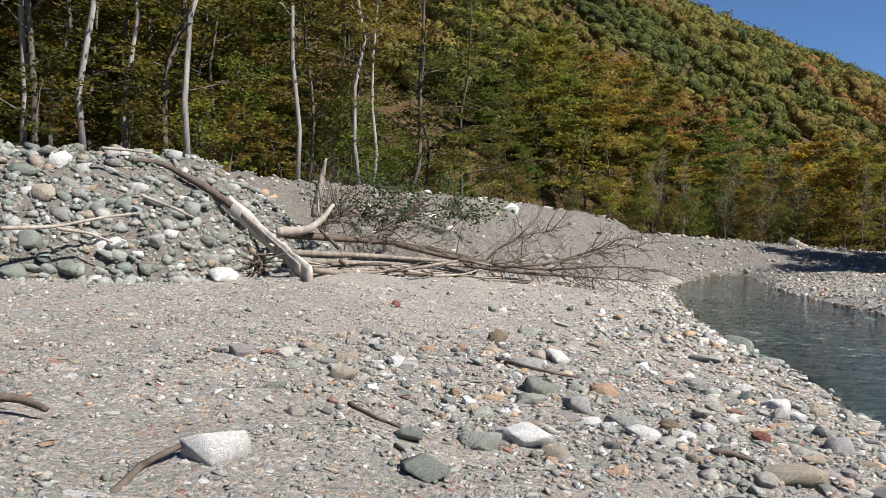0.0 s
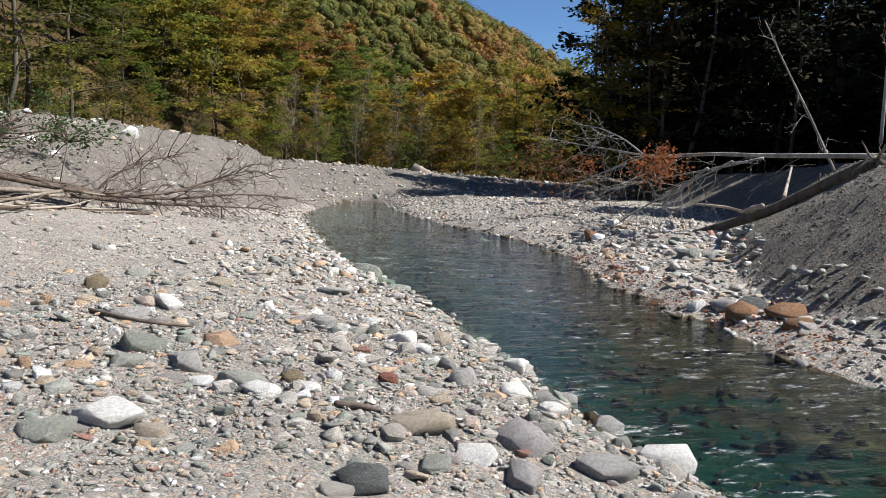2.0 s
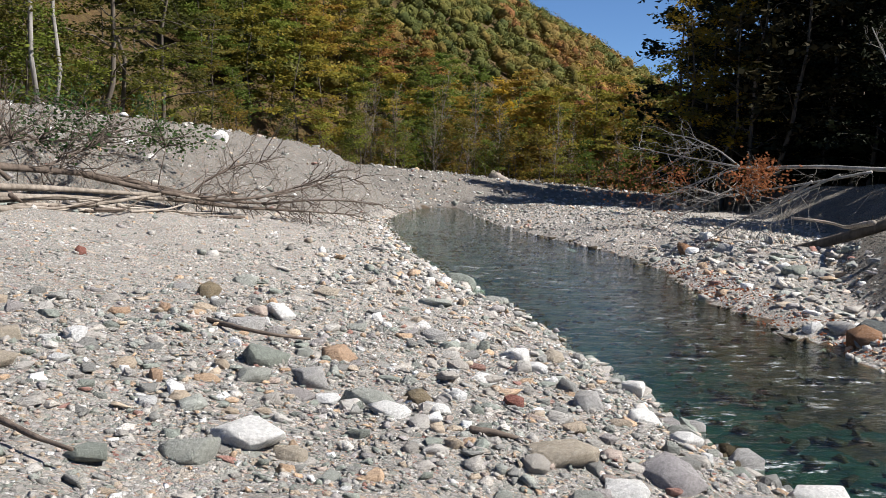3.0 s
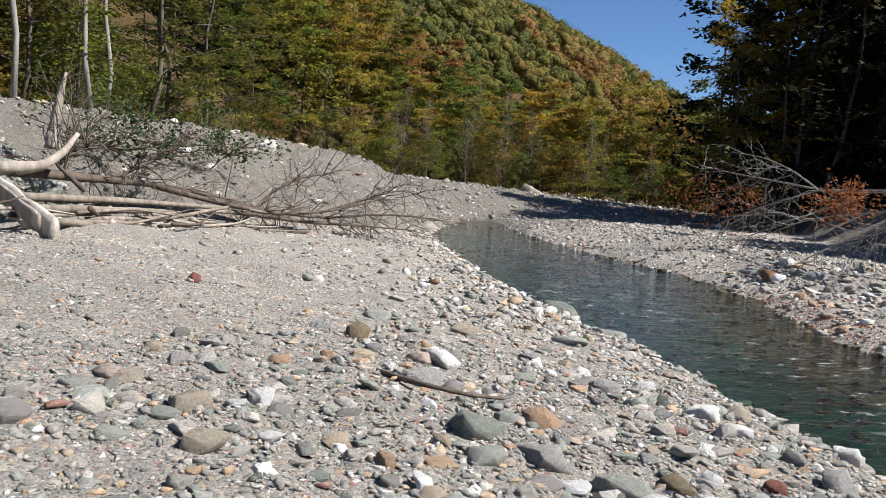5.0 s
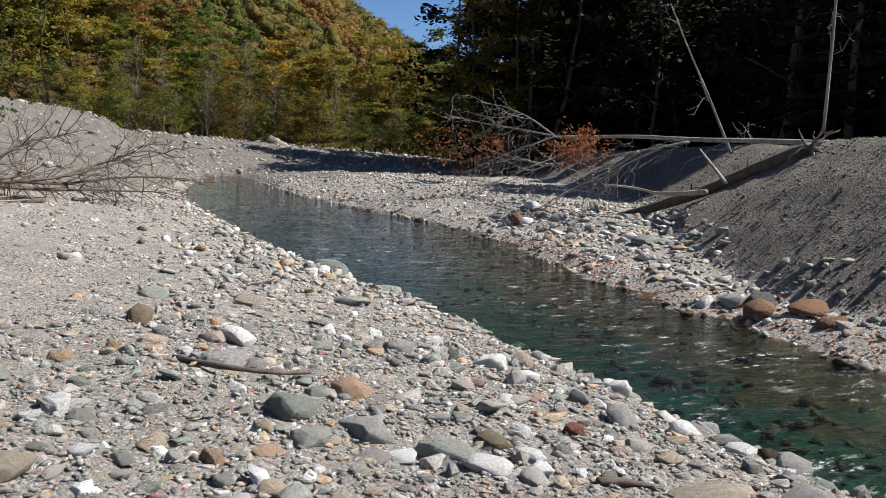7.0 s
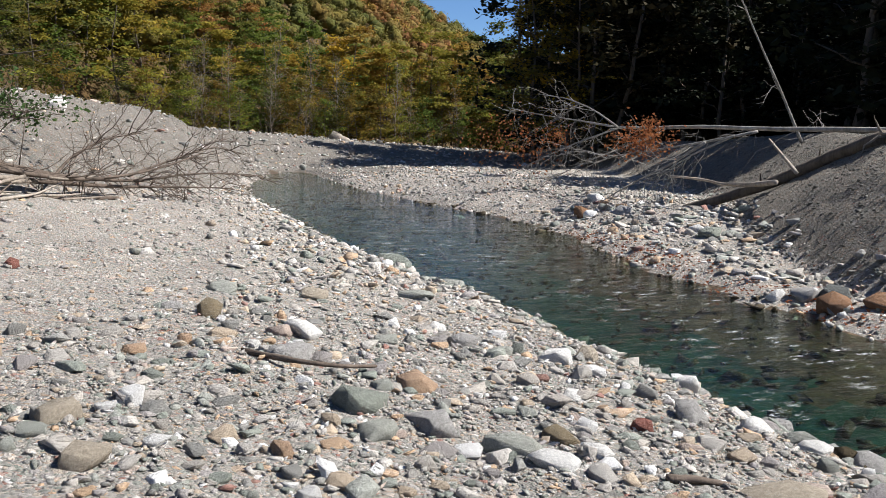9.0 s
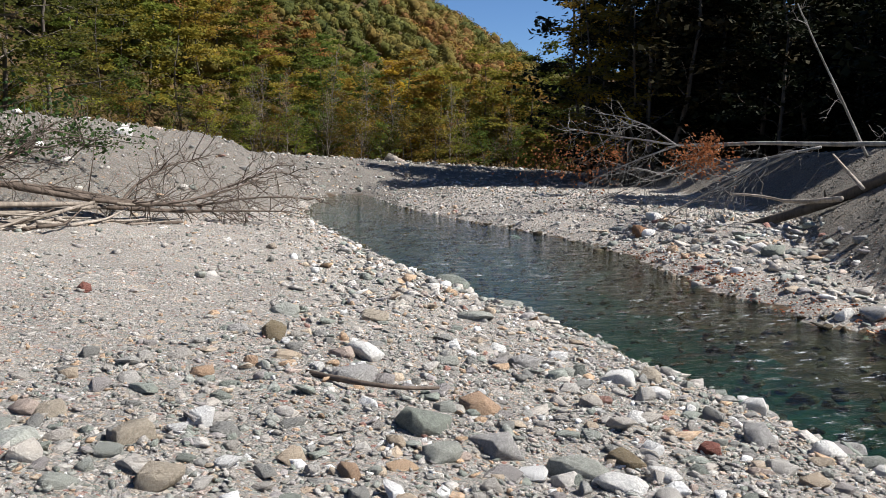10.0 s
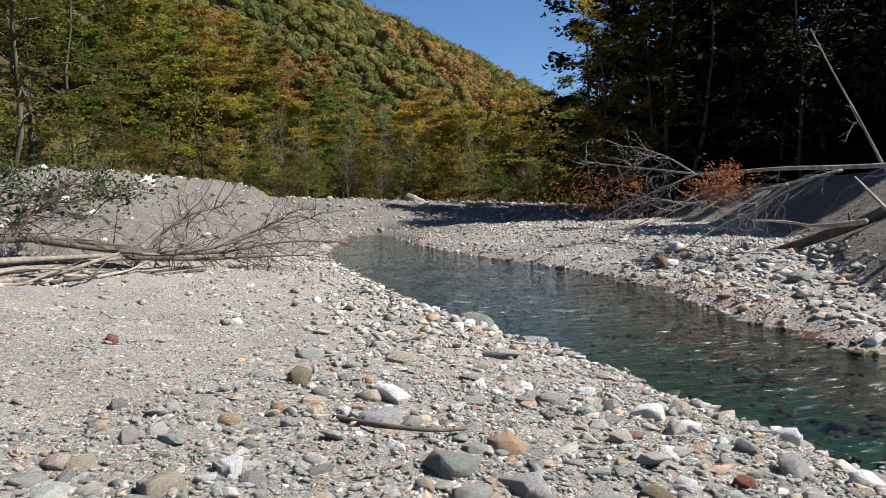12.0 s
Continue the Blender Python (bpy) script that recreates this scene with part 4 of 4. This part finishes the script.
def root_wad(parent, at, r, count, mat, length, away):
    for _ in range(count):
        c = Build()
        d = rng.normal(0, 0.8, 3) + np.asarray(away) * 0.9
        d /= np.linalg.norm(d)
        c.tube(bent(np.asarray(at) + d * r * 0.4, np.asarray(at) + d * length * rng.uniform(0.5, 1.2), 6, 0.18), np.linspace(r * 0.45, r * 0.06, 6), 5)
        part("root", c.mesh("root", mat, True), parent)


BLEACHED = wood_material("sun_bleached_wood", (0.33, 0.30, 0.265), (0.63, 0.585, 0.53))
# the leaning bleached trunk and the pile at the foot of the left bank
trunk = driftwood("bleached_trunk", "broad split bleached trunk leaning on the gravel bank", BLEACHED, ((-2.55, 12.48, 0.88), (-3.85, 14.48, 1.4), (-4.57, 14.46, 2.02)), 0.17, 0.13, 0.09, 1.0, 10, stubs=2, thin=0.35)
upper = Build()
limb_of(upper, ((-4.46, 14.44, 1.93), (-4.88, 14.45, 2.21), (-5.31, 14.37, 2.45), (-5.66, 14.22, 2.65), (-5.91, 13.67, 2.64)), 0.085, 0.035, 7, 0.12, 14)
part("upper_stem", upper.mesh("upper_stem", DRIFT_DARK, True), trunk, "crooked darker upper stem")
slab = Build()
limb_of(slab, ((-2.72, 12.5, 0.98), (-3.6, 13.86, 1.36), (-4.2, 14.2, 1.78)), 0.10, 0.06, 8, 0.1, 12, 1.0, 0.3)
part("split_slab", slab.mesh("split_slab", DRIFT, True), trunk, "weathered slab split off the trunk")
root_wad(trunk, (-3.35, 12.71, 1.02), 0.06, 26, DRIFT_DARK, 0.5, (-0.3, -0.5, 0.1))
snag = driftwood("broken_snag", "upright splintered bleached snag in the driftwood", DRIFT, ((-3.24, 15.64, 1.77), (-3.19, 15.65, 2.35), (-3.09, 15.67, 2.88)), 0.15, 0.03, 0.12, 0.8, 8)
hook = driftwood("crooked_branch", "upturned crooked grey branch in the driftwood", DRIFT, ((-3.63, 14.4, 1.49), (-3.14, 14.63, 1.54), (-2.91, 14.9, 1.78), (-2.81, 15.12, 2.01)), 0.10, 0.03, 0.06)
for pts, r0, r1, m in (
    (((-3.32, 13.86, 1.17), (-2.38, 15.72, 1.08), (-0.91, 18.54, 0.88)), 0.085, 0.05, 1),
    (((-3.1, 13.61, 1.05), (-2.22, 16.06, 0.92), (-0.6, 19.57, 0.75)), 0.08, 0.05, 1),
    (((-2.74, 13.5, 0.92), (-2.3, 15.33, 0.71), (-1.48, 17.18, 0.64)), 0.07, 0.04, 1),
    (((-2.44, 14.49, 0.73), (-1.48, 17.18, 0.56), (-0.5, 19.07, 0.44)), 0.1, 0.12, 1),
    (((-0.56, 19.07, 0.44), (0.05, 19.8, 0.37), (0.84, 20.41, 0.35)), 0.11, 0.05, 0),
    (((-2.58, 14.66, 0.86), (-1.67, 16.85, 0.77), (-0.8, 18.75, 0.89)), 0.06, 0.04, 1),
    (((-3.2, 13.27, 0.99), (-2.58, 14.66, 0.79), (-1.97, 16.61, 0.64)), 0.05, 0.04, 0),
):
    driftwood("drift_log", "long straight bleached log lying in the driftwood pile", DRIFT_MID if m else DRIFT_DARK, pts, r0 * 0.72, r1 * 0.72, 0.08, stubs=2)


def branchy(name, label, mat, limbs, count, length, r, group, drop=0.0):
    root = tagged(new(name), label, "fallen tree", group)
    fine = Build()
    for pts, r0, r1 in limbs:
        b = Build()
        line = limb_of(b, pts, r0, r1, 7, 0.05, 16)
        part("limb", b.mesh("limb", mat, True), root)
        twigs_of(fine, line, count, length, r, drop)
    part("twig_tangle", fine.mesh("twig_tangle", mat, True), root, "tangle of fine bare twigs")["kind"] = "stuff"
    return root


for i in range(26):
    u = rng.uniform(0, 1)
    a = np.array([-3.3, 13.4, 1.0]) * (1 - u) + np.array([0.3, 20.2, 0.45]) * u + rng.normal(0, 0.16, 3) * (1.2, 1.2, 0.6)
    d = np.array([0.42, 0.9, -0.05]) * rng.uniform(0.9, 2.6) + rng.normal(0, 0.25, 3) * (1, 1, 0.5)
    pts = [a - d * 0.5, a + rng.normal(0, 0.06, 3), a + d * 0.5]
    for q in pts:
        q[2] = max(q[2], float(height(q[0], q[1])) + 0.03)
    driftwood("drift_branch", "thin weathered branch caught in the driftwood pile", (DRIFT_MID, DRIFT_DARK, DRIFT)[i % 3], pts, rng.uniform(0.018, 0.04), 0.01, 0.08, sides=6, stubs=1)
branchy("fallen_tree", "dark bare fallen tree with tangled twigs beside the water", DRIFT_DARK, (
    ((((-3.49, 14.44, 1.46), (-2.84, 15.83, 1.38), (-2.03, 17.61, 1.28), (-0.97, 19.24, 1.04), (0.03, 20.3, 0.74)), 0.075, 0.03), (((-2.03, 17.61, 1.26), (-1.07, 18.93, 0.96), (0.3, 20.11, 0.69), (1.83, 21.78, 0.84), (2.9, 22.7, 1.15)), 0.06, 0.015), (((-1.18, 18.72, 1.03), (-0.24, 20.09, 0.81), (1.12, 21.4, 0.58), (2.96, 23.09, 0.69), (4.45, 24.11, 0.53)), 0.05, 0.012), (((-0.36, 19.98, 0.74), (0.0, 20.6, 1.13), (0.67, 21.11, 1.48), (1.45, 21.79, 1.6)), 0.035, 0.01), (((-0.73, 19.56, 0.75), (0.84, 21.01, 0.52), (2.49, 22.73, 0.37), (3.78, 23.6, 0.26)), 0.05, 0.012), (((1.12, 21.3, 0.72), (2.15, 22.36, 1.0), (3.22, 22.97, 1.31), (4.05, 23.57, 1.09)), 0.03, 0.008), (((-2.54, 16.51, 1.35), (-2.09, 17.19, 1.64), (-1.58, 17.67, 1.88)), 0.03, 0.01), (((-2.73, 15.35, 1.21), (-3.17, 15.35, 1.61), (-2.71, 15.66, 1.84)), 0.04, 0.012),)
), 30, 1.25, 0.012, "fallen trees")
pale = branchy("fallen_tree", "pale bare fallen tree hanging over the far bank", BARK_PALE, (
    ((((14.75, 13.8, 2.12), (14.28, 15.2, 2.1), (13.95, 16.8, 2.06), (13.75, 18.4, 2.1), (13.76, 19.9, 2.03), (13.86, 21.68, 2.01)), 0.06, 0.035), (((13.86, 21.68, 2.01), (13.64, 23.33, 2.18), (13.13, 24.39, 2.3), (12.68, 25.83, 2.53)), 0.028, 0.008), (((13.81, 21.72, 2.03), (13.72, 22.78, 2.51), (13.39, 23.62, 2.81), (12.96, 24.49, 2.92)), 0.03, 0.008), (((13.86, 21.68, 2.01), (13.33, 22.82, 1.58), (12.68, 23.84, 1.03), (12.2, 24.95, 0.44)), 0.028, 0.008), (((13.58, 16.46, 2.01), (13.2, 17.27, 1.8), (12.95, 18.7, 1.54), (12.61, 20.25, 1.31), (12.38, 21.89, 0.68)), 0.032, 0.008), (((12.34, 16.7, 1.75), (12.09, 17.46, 1.23), (11.69, 18.31, 0.75), (11.43, 19.0, 0.28)), 0.035, 0.01), (((13.27, 19.34, 1.91), (13.01, 20.32, 1.53), (12.68, 21.56, 1.06), (12.15, 22.64, 0.46)), 0.026, 0.008), (((12.34, 15.87, 1.91), (12.05, 16.7, 1.5), (11.82, 17.68, 0.93)), 0.03, 0.008),)
), 14, 1.7, 0.009, "fallen trees", 0.25)
lf = Build()
for c, n, sd in (
    ((12.67, 19.19, 1.72), 650, (0.3, 0.4, 0.22)),
    ((12.66, 18.94, 2.07), 120, (0.12, 0.15, 0.12)),
    ((12.45, 24.81, 1.55), 500, (0.8, 0.8, 0.45)),
    ((12.9, 23.35, 1.71), 120, (0.2, 0.2, 0.15)),
):
    lf.cards(np.asarray(c) + rng.normal(0, 1, (n, 3)) * np.asarray(sd), 0.085, 0.8)
part("dead_leaves", lf.mesh("dead_leaves", LEAF_RED), pale, "withered rust-red leaves")

log = driftwood("fallen_log", "thick brown log with torn roots on the steep gravel bank", BARK_DARK, ((12.75, 17.9, 0.12), (13.25, 16.85, 0.55), (13.62, 15.9, 0.95), (13.85, 14.7, 1.55), (13.65, 13.4, 1.98)), 0.10, 0.14, 0.05, stubs=4, group="fallen trees")
root_wad(log, (13.62, 13.35, 2.0), 0.08, 18, DRIFT_MID, 0.55, (0.4, -0.6, 0.3))
driftwood("grey_branch", "forked grey branch lying by the log", DRIFT, ((14.64, 20.43, 0.77), (15.62, 20.36, 0.73), (15.18, 19.12, 0.65), (12.51, 15.45, 0.93), (11.83, 14.21, 1.08)), 0.03, 0.055, 0.08, stubs=3, group="fallen trees")
driftwood("grey_branch", "thin grey broken pole on the steep bank", DRIFT, ((16.08, 18.49, 1.83), (12.22, 14.1, 1.27)), 0.025, 0.04, 0.05, sides=6, group="fallen trees")
dead = branchy("dead_stem", "thin pale leaning dead stem at the wood's edge", BARK_PALE, ((((18.5, 19.6, 1.7), (17.7, 19.85, 3.25), (17.0, 20.04, 4.45), (16.3, 20.2, 5.7)), 0.045, 0.015),), 4, 0.9, 0.012, "dead stems")
branchy("dead_stem", "slim pale standing stem on the far bank", BARK_PALE, ((((12.86, 12.54, 2.28), (12.86, 12.54, 3.53), (12.85, 12.56, 5.26)), 0.032, 0.026),), 3, 0.8, 0.012, "dead stems")
driftwood("far_log", "bleached root log stranded on the far gravel", DRIFT, ((18.64, 60.06, 0.71), (19.21, 57.79, 0.24), (20.53, 57.35, -0.11)), 0.5, 0.25, 0.1, group="stranded logs")
for pts, r in (((((0.40, 7.75, 0.53), (0.66, 7.36, 0.54), (0.9, 7.3, 0.5), (1.17, 7.4, 0.45)), 0.022), (((1.88, 5.45, 0.36), (2.02, 5.38, 0.36), (2.2, 5.33, 0.32)), 0.025), (((-0.86, 2.85, 0.74), (-0.9, 3.2, 0.76), (-0.82, 3.5, 0.78)), 0.022), (((-0.35, 4.75, 0.71), (-0.15, 4.55, 0.68), (0.0, 4.45, 0.66)), 0.016), (((-1.9, 3.6, 0.92), (-1.7, 3.65, 0.9), (-1.55, 3.6, 0.87)), 0.03),)):
    driftwood("stick", "thin weathered stick lying on the stones", DRIFT_DARK, pts, r, r * 0.5, 0.08, sides=6, group="sticks")
for pts, r in (((((-5.61, 9.58, 1.55), (-5.28, 10.24, 1.57), (-5.0, 10.85, 1.7), (-4.75, 11.42, 1.77)), 0.03), (((-5.23, 10.16, 1.55), (-5.02, 10.61, 1.49), (-4.78, 10.74, 1.37)), 0.028), (((-4.89, 11.79, 2.03), (-4.53, 11.95, 1.88), (-4.14, 11.89, 1.73)), 0.03), (((-5.92, 12.63, 2.76), (-5.63, 12.99, 2.76), (-5.33, 13.13, 2.72)), 0.03),)):
    driftwood("stick", "bleached stick lying across the bank boulders", DRIFT, pts, r, r * 0.5, 0.06, sides=6, group="sticks")


def uprooted_bush(x, y, z, n, spread, label):
    root = tagged(new("bush"), label, "bush", "bushes on the bank")
    b, lf = Build(), Build()
    spots = []
    for _ in range(16):
        d = rng.normal(0, 1, 3) * np.asarray(spread) * 1.3
        tw = bent((x, y, z - 0.2), np.array([x, y, z + 0.1]) + d, 6, 0.12)
        b.tube(tw, np.linspace(0.016, 0.004, 6), 4)
        spots += [tw[3], tw[4], tw[5]]
    spots = np.array(spots)
    n = int(n * 0.9)
    c = spots[rng.integers(0, len(spots), n)] + rng.normal(0, 0.13, (n, 3))
    lf.cards(c, 0.09, 0.5)
    part("twig_tangle", b.mesh("twig_tangle", DRIFT_DARK, True), root)["kind"] = "stuff"
    part("leaves", lf.mesh("leaves", LEAF_BUSH), root)


for q, n, sd in (
    ((-2.86, 18.08, 2.03), 650, (0.55, 0.5, 0.25)),
    ((-0.91, 21.55, 2.05), 800, (0.5, 0.6, 0.28)),
    ((-2.09, 19.62, 2.15), 500, (0.6, 0.6, 0.25)),
    ((-2.81, 23.05, 2.69), 500, (0.7, 0.7, 0.3)),
):
    uprooted_bush(*q, n, sd, "green leafy bush slumped on the gravel bank")

# rust leaves drifted along the far shore
xy = scatter(9000, 6.9, 10.5, 7, 18, lambda x, y: np.where(dr_of(x, y) > 0.0, 0.8 * sstep(0.9, 0.1, dr_of(x, y) + 0.25 * wavy(x, y, 1.1, 71)), 0))
lf = Build()
lf.cards(np.stack([xy[:, 0], xy[:, 1], height(xy[:, 0], xy[:, 1]) + 0.035], -1), 0.042, 0.12)
tagged(new("fallen_leaves", lf.mesh("fallen_leaves", LEAF_RED)), "rust-red fallen leaves strewn along the far shore", "leaves", kind="stuff")


# ---- single stones of the gravel bar nearest the path ----
single = [stone_mesh(STONE_OBJECT, f) for f in (0.4, 0.45, 0.5, 0.55, 0.6, 0.65, 0.7, 0.5, 0.6, 0.75, 0.45, 0.55)]
spots = thin(scatter(1600, -1.6, 3.9, 4.2, 9.0, cobble), 0.15)[:290]
for x, y in spots:
    r = float(np.clip(0.058 * math.exp(0.35 * rng.standard_normal()), 0.03, 0.11))
    ob = part("stone", single[int(rng.integers(0, len(single)))], GROUND)
    ob.matrix_world = pose(x, y, float(height(x, y)) + r * 0.12, rng.uniform(-14, 14), rng.uniform(-14, 14), rng.uniform(0, 360)) @ Matrix.Diagonal((r, r * rng.uniform(0.8, 1.2), r, 1))
